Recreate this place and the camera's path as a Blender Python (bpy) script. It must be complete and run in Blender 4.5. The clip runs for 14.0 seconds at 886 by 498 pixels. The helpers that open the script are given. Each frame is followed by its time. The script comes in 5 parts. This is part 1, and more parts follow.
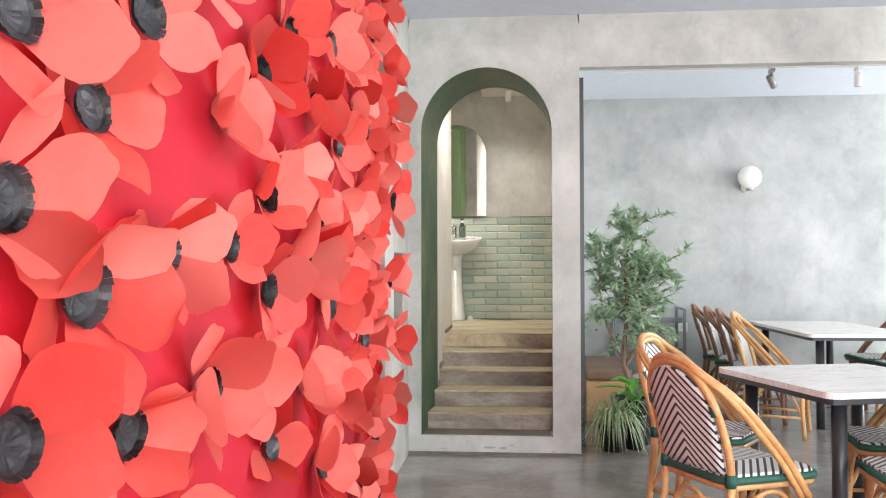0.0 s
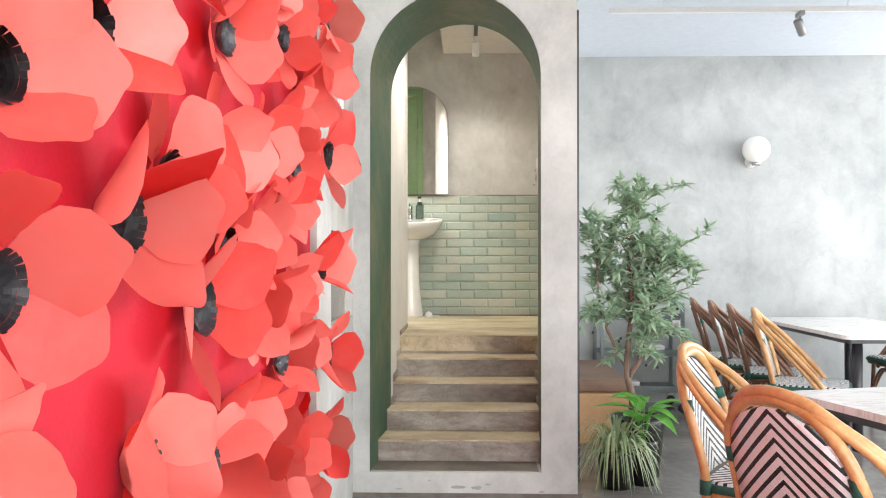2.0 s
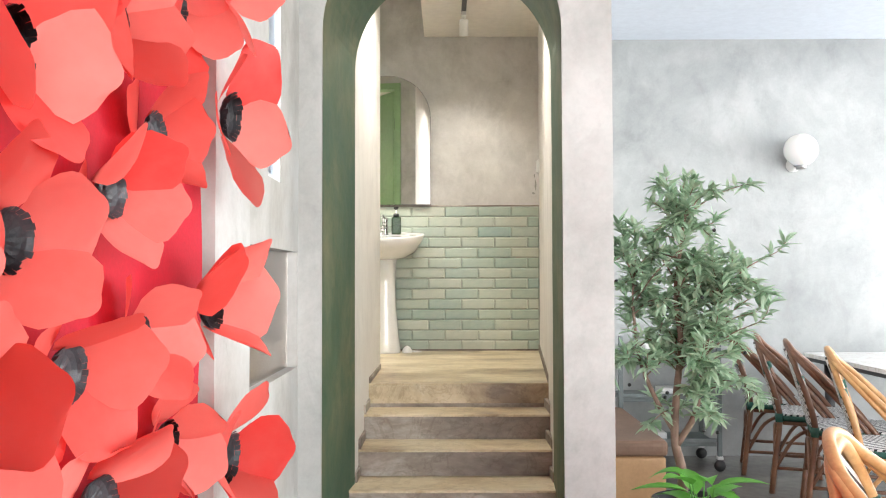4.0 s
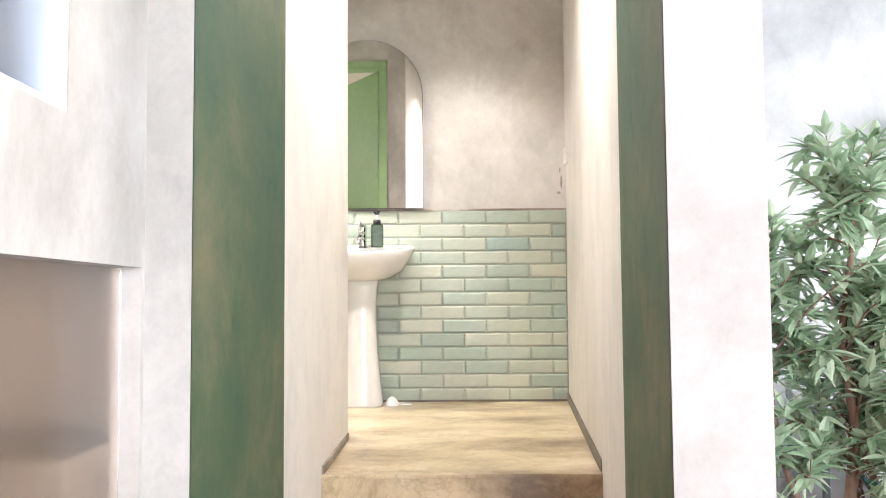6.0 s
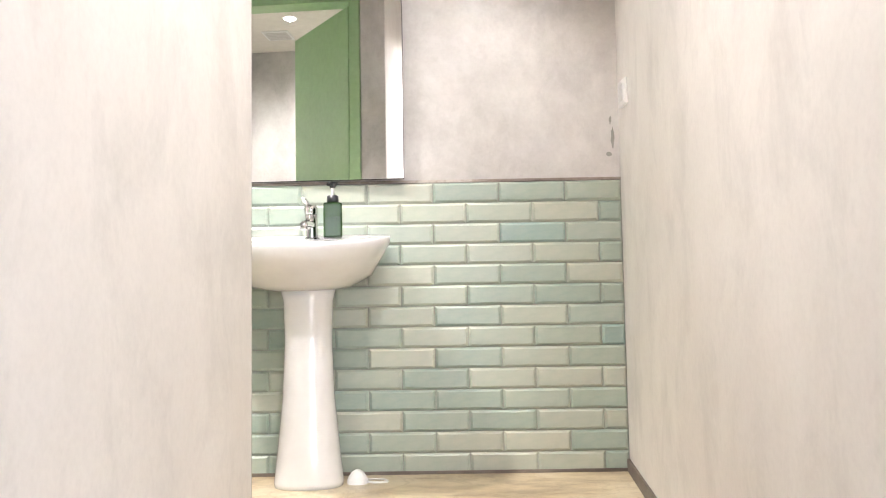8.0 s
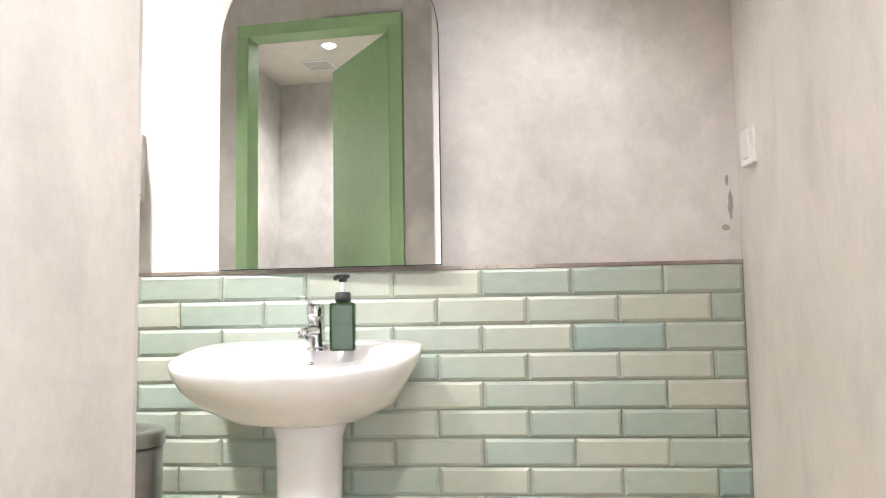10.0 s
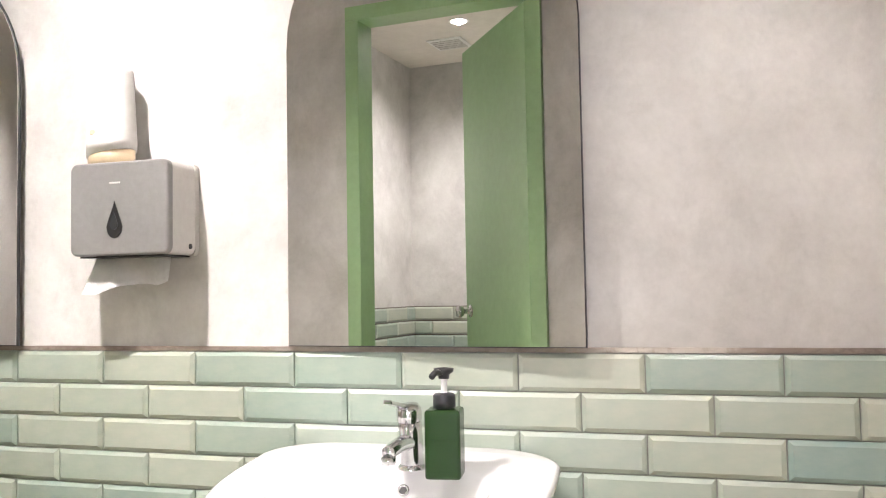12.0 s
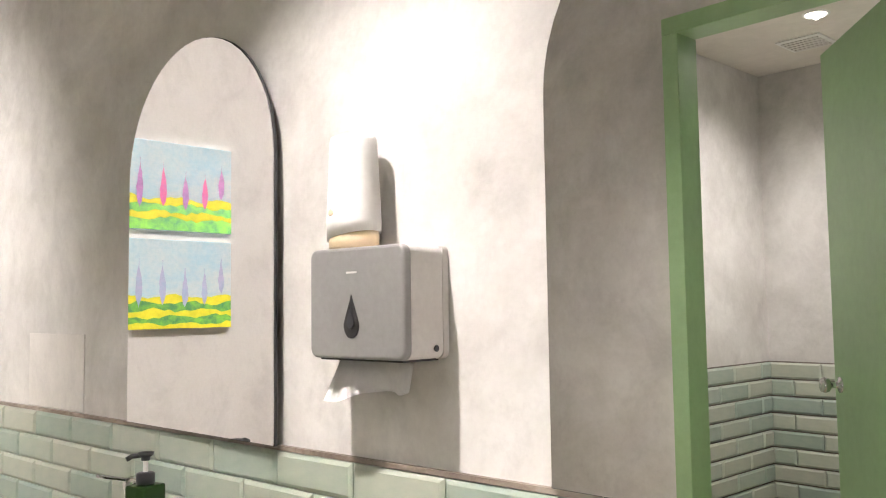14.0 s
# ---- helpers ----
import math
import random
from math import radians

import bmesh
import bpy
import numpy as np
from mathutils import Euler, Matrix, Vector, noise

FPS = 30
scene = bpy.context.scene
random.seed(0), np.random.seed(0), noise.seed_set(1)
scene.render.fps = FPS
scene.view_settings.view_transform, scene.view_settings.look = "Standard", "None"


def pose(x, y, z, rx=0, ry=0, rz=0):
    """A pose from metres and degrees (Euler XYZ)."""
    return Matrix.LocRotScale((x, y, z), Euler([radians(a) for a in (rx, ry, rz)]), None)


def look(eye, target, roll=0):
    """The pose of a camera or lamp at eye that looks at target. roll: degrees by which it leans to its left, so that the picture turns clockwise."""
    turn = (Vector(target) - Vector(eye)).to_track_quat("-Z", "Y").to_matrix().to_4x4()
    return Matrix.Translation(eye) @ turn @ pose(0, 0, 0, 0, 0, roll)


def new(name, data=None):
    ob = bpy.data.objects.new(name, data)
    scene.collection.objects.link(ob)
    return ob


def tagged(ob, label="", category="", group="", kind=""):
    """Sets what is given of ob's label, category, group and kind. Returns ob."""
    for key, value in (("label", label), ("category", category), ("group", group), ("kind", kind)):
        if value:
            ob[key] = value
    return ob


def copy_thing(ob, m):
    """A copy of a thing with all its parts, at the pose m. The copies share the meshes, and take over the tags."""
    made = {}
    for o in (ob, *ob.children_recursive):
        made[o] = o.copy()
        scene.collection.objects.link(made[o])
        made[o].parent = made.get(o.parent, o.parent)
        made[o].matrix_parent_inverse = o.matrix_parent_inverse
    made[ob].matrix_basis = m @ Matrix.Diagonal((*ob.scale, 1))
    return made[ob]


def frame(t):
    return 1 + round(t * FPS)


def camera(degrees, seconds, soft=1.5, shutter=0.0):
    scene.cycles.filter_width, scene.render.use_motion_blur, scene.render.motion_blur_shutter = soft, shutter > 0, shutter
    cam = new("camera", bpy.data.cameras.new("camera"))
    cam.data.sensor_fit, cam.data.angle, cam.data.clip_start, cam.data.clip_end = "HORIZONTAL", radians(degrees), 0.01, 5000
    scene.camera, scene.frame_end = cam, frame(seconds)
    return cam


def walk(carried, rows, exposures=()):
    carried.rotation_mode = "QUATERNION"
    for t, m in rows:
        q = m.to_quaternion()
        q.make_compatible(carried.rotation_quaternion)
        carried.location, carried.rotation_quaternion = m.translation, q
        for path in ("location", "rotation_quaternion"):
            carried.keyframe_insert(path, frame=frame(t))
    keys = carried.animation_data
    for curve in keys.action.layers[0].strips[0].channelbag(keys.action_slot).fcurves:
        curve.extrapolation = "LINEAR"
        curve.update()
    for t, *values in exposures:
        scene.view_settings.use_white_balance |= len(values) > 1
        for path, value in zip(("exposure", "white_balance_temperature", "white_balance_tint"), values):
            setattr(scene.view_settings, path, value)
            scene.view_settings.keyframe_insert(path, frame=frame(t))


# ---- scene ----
cam = camera(55.6, 14.0, soft=1.1)
PATH = [
    (0, (-0.866, 0.367, 1.259), (-1.039, 2.359, 1.306), -0.1),
    (0.5, (-0.888, 0.703, 1.266), (-1.018, 2.699, 1.286), -0.2),
    (1, (-0.914, 1.027, 1.258), (-1.052, 3.022, 1.269), 0.3),
    (1.5, (-0.972, 1.368, 1.269), (-1.035, 3.367, 1.284), 0.3),
    (2, (-1.006, 1.711, 1.235), (-1.063, 3.71, 1.258), 0.0),
    (2.5, (-1.036, 2.05, 1.233), (-1.156, 4.046, 1.268), 0.7),
    (3, (-1.092, 2.374, 1.238), (-1.124, 4.372, 1.304), 0.4),
    (3.2, (-1.087, 2.479, 1.244), (-1.103, 4.478, 1.31), 0.0),
    (5.3, (-1.003, 3.946, 1.276), (-1.013, 5.945, 1.355), -0.2),
    (5.5, (-1.006, 4.093, 1.278), (-1.035, 6.091, 1.36), 0.0),
    (6, (-1.032, 4.514, 1.298), (-1.045, 6.51, 1.417), -0.4),
    (6.5, (-1.009, 4.962, 1.278), (-1.022, 6.957, 1.422), -1.2),
    (7, (-1.005, 5.331, 1.243), (-1.046, 7.325, 1.391), -0.7),
    (7.2, (-1.026, 5.524, 1.249), (-1.042, 7.518, 1.401), -0.9),
    (9.3, (-0.921, 6.693, 1.569), (-0.978, 8.688, 1.697), -1.7),
    (9.5, (-0.913, 6.761, 1.612), (-1.003, 8.754, 1.756), -1.4),
    (10, (-0.928, 6.947, 1.646), (-1.137, 8.928, 1.827), -0.9),
    (10.5, (-0.961, 7.119, 1.739), (-1.167, 9.101, 1.912), -1.6),
    (11, (-0.935, 7.298, 1.786), (-1.214, 9.272, 1.937), -2.2),
    (11.5, (-0.927, 7.442, 1.847), (-1.386, 9.385, 1.958), -1.2),
    (12, (-0.963, 7.618, 1.927), (-1.546, 9.529, 2.026), -1.0),
    (12.5, (-0.991, 7.736, 1.997), (-1.628, 9.627, 2.128), -1.9),
    (13, (-0.973, 7.89, 2.051), (-1.862, 9.674, 2.217), -1.8),
    (13.5, (-0.978, 7.992, 2.108), (-2.143, 9.612, 2.245), -0.9),
    (14, (-1.027, 8.11, 2.11), (-2.346, 9.606, 2.249), -0.8),
]
EXPOSE = [(0.0, -0.2, 6500, 10), (0.5, -0.12, 6500, 10), (3.2, 0.07, 6500, 11), (5.3, 0.41, 6450, 11), (6.5, 0.64, 6300, 19), (7.2, 0.64, 6220, 19), (8.2, 0.5, 6120, 18),
          (9.3, 0.40, 6060, 17), (11.0, 0.18, 6150, 20), (13.0, -0.03, 6250, 20), (14.0, -0.18, 6300, 19)]
walk(cam, [(t, look(eye, target, roll)) for t, eye, target, roll in PATH], EXPOSE)

# ---- world and lights ----
world = bpy.data.worlds.new("world")
scene.world = world
world.use_nodes = True
wn = world.node_tree
sky = wn.nodes.new("ShaderNodeTexSky")
sky.sky_type = "NISHITA"
sky.sun_disc = False
sky.sun_elevation, sky.sun_rotation = radians(48), radians(120)
wn.nodes["Background"].inputs["Strength"].default_value = 0.12
wn.links.new(sky.outputs["Color"], wn.nodes["Background"].inputs["Color"])
sun_data = bpy.data.lights.new("sun", "SUN")
sun_data.energy, sun_data.angle, sun_data.color = 1.0, radians(10), (1, 0.96, 0.9)
sun = new("sun", sun_data)
sun.matrix_world = look((9, -5, 9), (0, 0, 0))


def area(name, eye, target, w, h, power, color):
    d = bpy.data.lights.new(name, "AREA")
    d.shape, d.size, d.size_y, d.energy, d.color = "RECTANGLE", w, h, power, color
    o = new(name, d)
    o.matrix_world = look(eye, target)
    return o


def spot(name, eye, target, power, degrees, blend, color, radius=0.03):
    d = bpy.data.lights.new(name, "SPOT")
    d.energy, d.spot_size, d.spot_blend, d.color, d.shadow_soft_size = power, radians(degrees), blend, color, radius
    o = new(name, d)
    o.matrix_world = look(eye, target)
    return o


DAY = (0.96, 0.98, 0.98)
WARM = (1.0, 0.945, 0.85)
# daylight in the window openings of the east and south walls
area("window_light_east", (5.15, 2.0, 1.65), (0, 2.6, 1.1), 7.0, 2.3, 300, DAY)
area("window_light_dining", (5.15, 7.6, 1.6), (0, 7.6, 1.2), 2.2, 2.2, 250, DAY)
area("window_light_south", (1.9, -2.9, 1.7), (0.6, 4, 1.2), 5.6, 2.3, 570, DAY)
# lamps of the washroom, with one fill added in the corridor
spot("washroom_spot_a", (-0.934, 8.66, 2.93), (-0.95, 9.27, 0.75), 62, 100, 1.0, WARM, 0.02)
spot("washroom_spot_b", (-2.22, 8.42, 3.42), (-2.2, 9.27, 0.3), 560, 90, 1.0, (1, 0.94, 0.84), 0.025)
spot("washroom_spot_c", (-3.75, 7.64, 3.4), (-4.6, 8.38, 2.45), 350, 102, 0.9, (1, 0.94, 0.84))
# no known source here: added to brighten the corridor walls and steps
spot("corridor_fill", (-1.0, 7.3, 3.06), (-1.0, 7.3, 0.7), 108, 150, 1.0, WARM, 0.02)
spot("stall_spot", (-2.19, 7.255, 3.164), (-2.19, 7.255, 0.7), 105, 150, 1.0, WARM, 0.01)


# ---- materials ----
def ramp(nt, fac, stops):
    r = nt.nodes.new("ShaderNodeValToRGB")
    e = r.color_ramp.elements
    while len(e) < len(stops):
        e.new(0.5)
    for el, (p, c) in zip(e, stops):
        el.position, el.color = p, (*c, 1)
    nt.links.new(fac, r.inputs["Fac"])
    return r.outputs["Color"]


def base(name, rough=0.6, metal=0.0):
    m = bpy.data.materials.new(name)
    m.use_nodes = True
    b = m.node_tree.nodes["Principled BSDF"]
    b.inputs["Roughness"].default_value, b.inputs["Metallic"].default_value = rough, metal
    return m, m.node_tree, b


def noise_tex(nt, scale, detail=6, rough=0.6, stretch=(1, 1, 1), source="Object", distortion=0.0):
    tc = nt.nodes.new("ShaderNodeTexCoord")
    mp = nt.nodes.new("ShaderNodeMapping")
    mp.inputs["Scale"].default_value = stretch
    n = nt.nodes.new("ShaderNodeTexNoise")
    n.inputs["Scale"].default_value, n.inputs["Detail"].default_value = scale, detail
    n.inputs["Roughness"].default_value, n.inputs["Distortion"].default_value = rough, distortion
    nt.links.new(tc.outputs[source], mp.inputs["Vector"])
    nt.links.new(mp.outputs["Vector"], n.inputs["Vector"])
    return n.outputs["Fac"]


def bump(nt, b, fac, strength, distance=0.01):
    n = nt.nodes.new("ShaderNodeBump")
    n.inputs["Strength"].default_value, n.inputs["Distance"].default_value = strength, distance
    nt.links.new(fac, n.inputs["Height"])
    nt.links.new(n.outputs["Normal"], b.inputs["Normal"])


def mix(nt, fac, a, c, mode="MIX"):
    n = nt.nodes.new("ShaderNodeMix")
    n.data_type, n.blend_type = "RGBA", mode
    for sock, v in ((n.inputs[0], fac), (n.inputs[6], a), (n.inputs[7], c)):
        if isinstance(v, bpy.types.NodeSocket):
            nt.links.new(v, sock)
        elif isinstance(v, tuple):
            sock.default_value = (*v, 1)
        else:
            sock.default_value = v
    return n.outputs[2]


def mottled(name, dark, light, scale=1.2, rough=0.7, fine=35, bumpy=0.15, stretch=(1, 1, 1), spread=(0.35, 0.65), var=0.0, metal=0.0):
    """Two-scale mottled surface; var: difference between pieces."""
    m, nt, b = base(name, rough, metal)
    big = noise_tex(nt, scale, 7, 0.62, stretch, distortion=0.6)
    col = ramp(nt, big, [(spread[0], dark), (spread[1], light)])
    small = noise_tex(nt, fine, 4, 0.6, stretch)
    col = mix(nt, 0.25, col, ramp(nt, small, [(0.3, tuple(c * 0.8 for c in dark)), (0.7, tuple(min(1, c * 1.08) for c in light))]))
    if var:
        oi = nt.nodes.new("ShaderNodeObjectInfo")
        col = mix(nt, 0.8, col, ramp(nt, oi.outputs["Random"], [(0, (1 - var, 1 - var, 1 - var)), (0.5, (1, 1, 1)), (1, (1 - var * 0.5, 1 - var * 0.3, 1 - var * 0.1))]), "MULTIPLY")
    nt.links.new(col, b.inputs["Base Color"])
    bump(nt, b, small, bumpy, 0.004)
    return m


def plaster(name, dark, light, scale=1.8, rough=0.6, stain=0.25, lines=0.0, bumpy=0.25, tint=None, run=(1, 1, 1)):
    """Hand-trowelled surface: clouds, trowel marks, stains, grain; lines: fine cracks."""
    m, nt, b = base(name, rough)
    cloud = noise_tex(nt, scale, 9, 0.66, run, distortion=0.25)
    mids = tuple((p + q) / 2 for p, q in zip(dark, light))
    col = ramp(nt, cloud, [(0.32, dark), (0.5, tint or mids), (0.66, light)])
    trowel = noise_tex(nt, scale * 4.2, 8, 0.7, (run[0], run[1], run[2] * 0.7), distortion=0.4)
    col = mix(nt, 0.75, col, ramp(nt, trowel, [(0.30, (0.80, 0.80, 0.80)), (0.52, (1, 1, 1)), (0.75, (1.0, 1.0, 1.0))]), "MULTIPLY")
    spots = noise_tex(nt, scale * 1.7, 10, 0.74, run, distortion=0.4)
    col = mix(nt, stain, col, ramp(nt, spots, [(0.58, (1, 1, 1)), (0.70, tuple(0.55 * v / max(dark) for v in dark))]), "MULTIPLY")
    if lines:
        vein = noise_tex(nt, scale * 1.3, 6, 0.62, distortion=1.6)
        col = mix(nt, lines, col, ramp(nt, vein, [(0.470, (1, 1, 1)), (0.495, (0.45, 0.38, 0.30)), (0.505, (0.5, 0.42, 0.34)), (0.53, (1, 1, 1))]), "MULTIPLY")
    grain = noise_tex(nt, 70, 4, 0.7)
    col = mix(nt, 0.3, col, ramp(nt, grain, [(0.3, (0.84, 0.84, 0.84)), (0.6, (1, 1, 1))]), "MULTIPLY")
    nt.links.new(col, b.inputs["Base Color"])
    r = nt.nodes.new("ShaderNodeMapRange")
    r.inputs[3].default_value, r.inputs[4].default_value = rough * 0.75, min(1.0, rough * 1.3)
    nt.links.new(trowel, r.inputs[0])
    nt.links.new(r.outputs[0], b.inputs["Roughness"])
    bump(nt, b, trowel, bumpy, 0.006)
    return m


CONCRETE = plaster("bare_concrete", (0.37, 0.372, 0.345), (0.585, 0.582, 0.55), 1.6, 0.65, 0.3)
FAR_CONCRETE = plaster("pale_concrete", (0.30, 0.316, 0.312), (0.49, 0.503, 0.495), 1.3, 0.7, 0.3)
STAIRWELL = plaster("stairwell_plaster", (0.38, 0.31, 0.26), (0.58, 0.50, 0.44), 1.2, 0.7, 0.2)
WHITE_WALL = mottled("white_plaster", (0.74, 0.74, 0.72), (0.82, 0.82, 0.80), 1.0, 0.7, 30, 0.1)
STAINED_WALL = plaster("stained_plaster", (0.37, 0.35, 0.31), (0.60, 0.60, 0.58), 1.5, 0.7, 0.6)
PINK_PLASTER = plaster("warm_plaster", (0.66, 0.635, 0.60), (0.77, 0.75, 0.715), 1.2, 0.6, 0.12, bumpy=0.15)
GREY_PLASTER = plaster("washroom_plaster", (0.46, 0.445, 0.42), (0.76, 0.745, 0.72), 1.5, 0.6, 0.25)
GREEN_PAINT = plaster("green_limewash", (0.018, 0.075, 0.042), (0.145, 0.145, 0.08), 2.4, 0.55, 0.55, tint=(0.055, 0.096, 0.048))
CEILING = mottled("white_ceiling", (0.63, 0.68, 0.755), (0.67, 0.72, 0.795), 0.8, 0.8, 20, 0.03)
WASH_CEILING = mottled("cream_ceiling", (0.70, 0.66, 0.60), (0.76, 0.72, 0.66), 0.8, 0.8, 20, 0.03)
DARK_FLOOR = mottled("polished_dark_concrete", (0.16, 0.153, 0.142), (0.32, 0.305, 0.285), 1.6, 0.17, 18, 0.05)
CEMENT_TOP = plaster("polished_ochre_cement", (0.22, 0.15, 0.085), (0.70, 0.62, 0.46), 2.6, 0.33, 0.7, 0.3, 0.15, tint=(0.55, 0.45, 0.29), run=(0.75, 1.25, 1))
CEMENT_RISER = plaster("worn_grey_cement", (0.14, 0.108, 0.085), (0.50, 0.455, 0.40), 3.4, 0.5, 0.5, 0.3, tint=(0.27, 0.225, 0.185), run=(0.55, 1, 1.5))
CEMENT_DARK = mottled("dark_cement", (0.09, 0.075, 0.06), (0.20, 0.17, 0.14), 3, 0.5, 20, 0.2)
GROUT = mottled("grey_grout", (0.28, 0.29, 0.26), (0.38, 0.39, 0.35), 4, 0.8, 40, 0.1)
DOOR_GREEN = mottled("green_door_paint", (0.31, 0.49, 0.25), (0.35, 0.53, 0.29), 1.5, 0.4, 30, 0.05)
PORCELAIN = mottled("white_porcelain", (0.72, 0.715, 0.71), (0.75, 0.745, 0.74), 1, 0.08, 10, 0.0)
STEEL = mottled("chrome_steel", (0.6, 0.6, 0.6), (0.72, 0.72, 0.72), 3, 0.12, 30, 0.0, metal=1.0)
BRUSHED = mottled("brushed_steel", (0.40, 0.40, 0.40), (0.5, 0.5, 0.5), 3, 0.3, 60, 0.05, (1, 1, 12), metal=1.0)
DISPENSER_GREY = mottled("silver_plastic", (0.24, 0.235, 0.23), (0.28, 0.275, 0.27), 2, 0.38, 60, 0.02, metal=0.25)
DISPENSER_SIDE = mottled("pale_grey_plastic", (0.58, 0.56, 0.54), (0.62, 0.60, 0.58), 2, 0.4, 60, 0.02)
BLACK = mottled("black_plastic", (0.012, 0.012, 0.012), (0.022, 0.022, 0.022), 5, 0.35, 50, 0.03)
WHITE_PLASTIC = mottled("white_plastic", (0.78, 0.78, 0.76), (0.82, 0.82, 0.80), 3, 0.35, 50, 0.0)
TAN_PLASTIC = mottled("beige_plastic", (0.55, 0.43, 0.28), (0.60, 0.48, 0.32), 3, 0.4, 50, 0.0)
PAPER = mottled("white_tissue", (0.80, 0.79, 0.78), (0.84, 0.83, 0.82), 8, 0.9, 80, 0.2)
DARK_STEEL = mottled("black_steel", (0.02, 0.021, 0.024), (0.035, 0.036, 0.04), 4, 0.4, 50, 0.05)
TROLLEY_GREY = mottled("grey_green_steel", (0.14, 0.17, 0.17), (0.19, 0.22, 0.22), 3, 0.45, 50, 0.05)
RED_FABRIC = mottled("red_backing_cloth", (0.42, 0.003, 0.017), (0.55, 0.005, 0.027), 3, 0.75, 120, 0.15)
CANE = mottled("varnished_cane", (0.46, 0.21, 0.07), (0.72, 0.42, 0.18), 9, 0.35, 60, 0.15, (1, 1, 1), var=0.12)
DARK_CANE = mottled("reddish_cane", (0.12, 0.05, 0.028), (0.23, 0.11, 0.06), 9, 0.35, 60, 0.15)
GREEN_WRAP = mottled("green_cord_binding", (0.012, 0.07, 0.05), (0.02, 0.11, 0.08), 30, 0.6, 150, 0.4)
TAN_LEATHER = mottled("tan_leather", (0.42, 0.24, 0.11), (0.52, 0.31, 0.16), 3, 0.5, 60, 0.15)
BROWN_CUSHION = mottled("brown_cushion", (0.15, 0.085, 0.055), (0.22, 0.13, 0.085), 3, 0.6, 60, 0.15)
BARK = mottled("olive_bark", (0.14, 0.085, 0.06), (0.30, 0.20, 0.15), 14, 0.8, 60, 0.6, (1, 1, 0.4))
SOIL = mottled("dark_soil", (0.02, 0.015, 0.01), (0.06, 0.045, 0.03), 30, 0.95, 90, 0.8)
GLASS_GLOBE, _nt, _b = base("opal_glass", 0.25)
_b.inputs["Base Color"].default_value = (0.86, 0.86, 0.84, 1)
_b.inputs["Subsurface Weight"].default_value = 0.2


def leaf_material(name, dark, light):
    m, nt, b = base(name, 0.45)
    g = nt.nodes.new("ShaderNodeNewGeometry")
    c = ramp(nt, g.outputs["Random Per Island"], [(0, dark), (1, light)])
    n = noise_tex(nt, 40, 3)
    c = mix(nt, 0.3, c, ramp(nt, n, [(0.3, dark), (0.7, light)]))
    nt.links.new(c, b.inputs["Base Color"])
    tr = nt.nodes.new("ShaderNodeBsdfTranslucent")
    nt.links.new(c, tr.inputs["Color"])
    ms = nt.nodes.new("ShaderNodeMixShader")
    ms.inputs[0].default_value = 0.3
    nt.links.new(b.outputs[0], ms.inputs[1])
    nt.links.new(tr.outputs[0], ms.inputs[2])
    nt.links.new(ms.outputs[0], nt.nodes["Material Output"].inputs["Surface"])
    return m


OLIVE_LEAF = leaf_material("olive_leaf", (0.19, 0.33, 0.19), (0.58, 0.70, 0.52))
SPIDER_LEAF = leaf_material("striped_leaf", (0.15, 0.27, 0.10), (0.60, 0.68, 0.44))
BROAD_LEAF = leaf_material("broad_leaf", (0.05, 0.24, 0.03), (0.20, 0.55, 0.08))


def tile_material():
    m, nt, b = base("green_glazed_tile", 0.34)
    oi = nt.nodes.new("ShaderNodeObjectInfo")
    c = ramp(nt, oi.outputs["Random"], [(0, (0.22, 0.315, 0.265)), (0.3, (0.31, 0.38, 0.31)), (0.6, (0.39, 0.435, 0.35)), (0.88, (0.46, 0.475, 0.385)), (1, (0.20, 0.32, 0.295))])
    n = noise_tex(nt, 9, 5, 0.6, (1, 1, 2))
    c = mix(nt, 0.4, c, ramp(nt, n, [(0.35, (0.29, 0.37, 0.325)), (0.65, (0.49, 0.51, 0.43))]))
    nt.links.new(c, b.inputs["Base Color"])
    bump(nt, b, noise_tex(nt, 22, 3), 0.08, 0.004)
    return m


TILE = tile_material()


def petal_material():
    m, nt, b = base("red_foam_petal", 0.5)
    oi = nt.nodes.new("ShaderNodeObjectInfo")
    c = ramp(nt, oi.outputs["Random"], [(0, (0.88, 0.07, 0.07)), (0.15, (0.94, 0.19, 0.165)), (0.6, (0.97, 0.34, 0.30)), (1, (0.97, 0.46, 0.41))])
    n = noise_tex(nt, 12, 4)
    c = mix(nt, 0.25, c, ramp(nt, n, [(0.3, (0.92, 0.20, 0.15)), (0.7, (0.96, 0.38, 0.31))]))
    nt.links.new(c, b.inputs["Base Color"])
    tr = nt.nodes.new("ShaderNodeBsdfTranslucent")
    nt.links.new(c, tr.inputs["Color"])
    ms = nt.nodes.new("ShaderNodeMixShader")
    ms.inputs[0].default_value = 0.5
    nt.links.new(b.outputs[0], ms.inputs[1])
    nt.links.new(tr.outputs[0], ms.inputs[2])
    nt.links.new(ms.outputs[0], nt.nodes["Material Output"].inputs["Surface"])
    return m


PETAL = petal_material()
FLOWER_BLACK = mottled("black_foil", (0.035, 0.036, 0.042), (0.085, 0.087, 0.095), 30, 0.3, 80, 0.3)


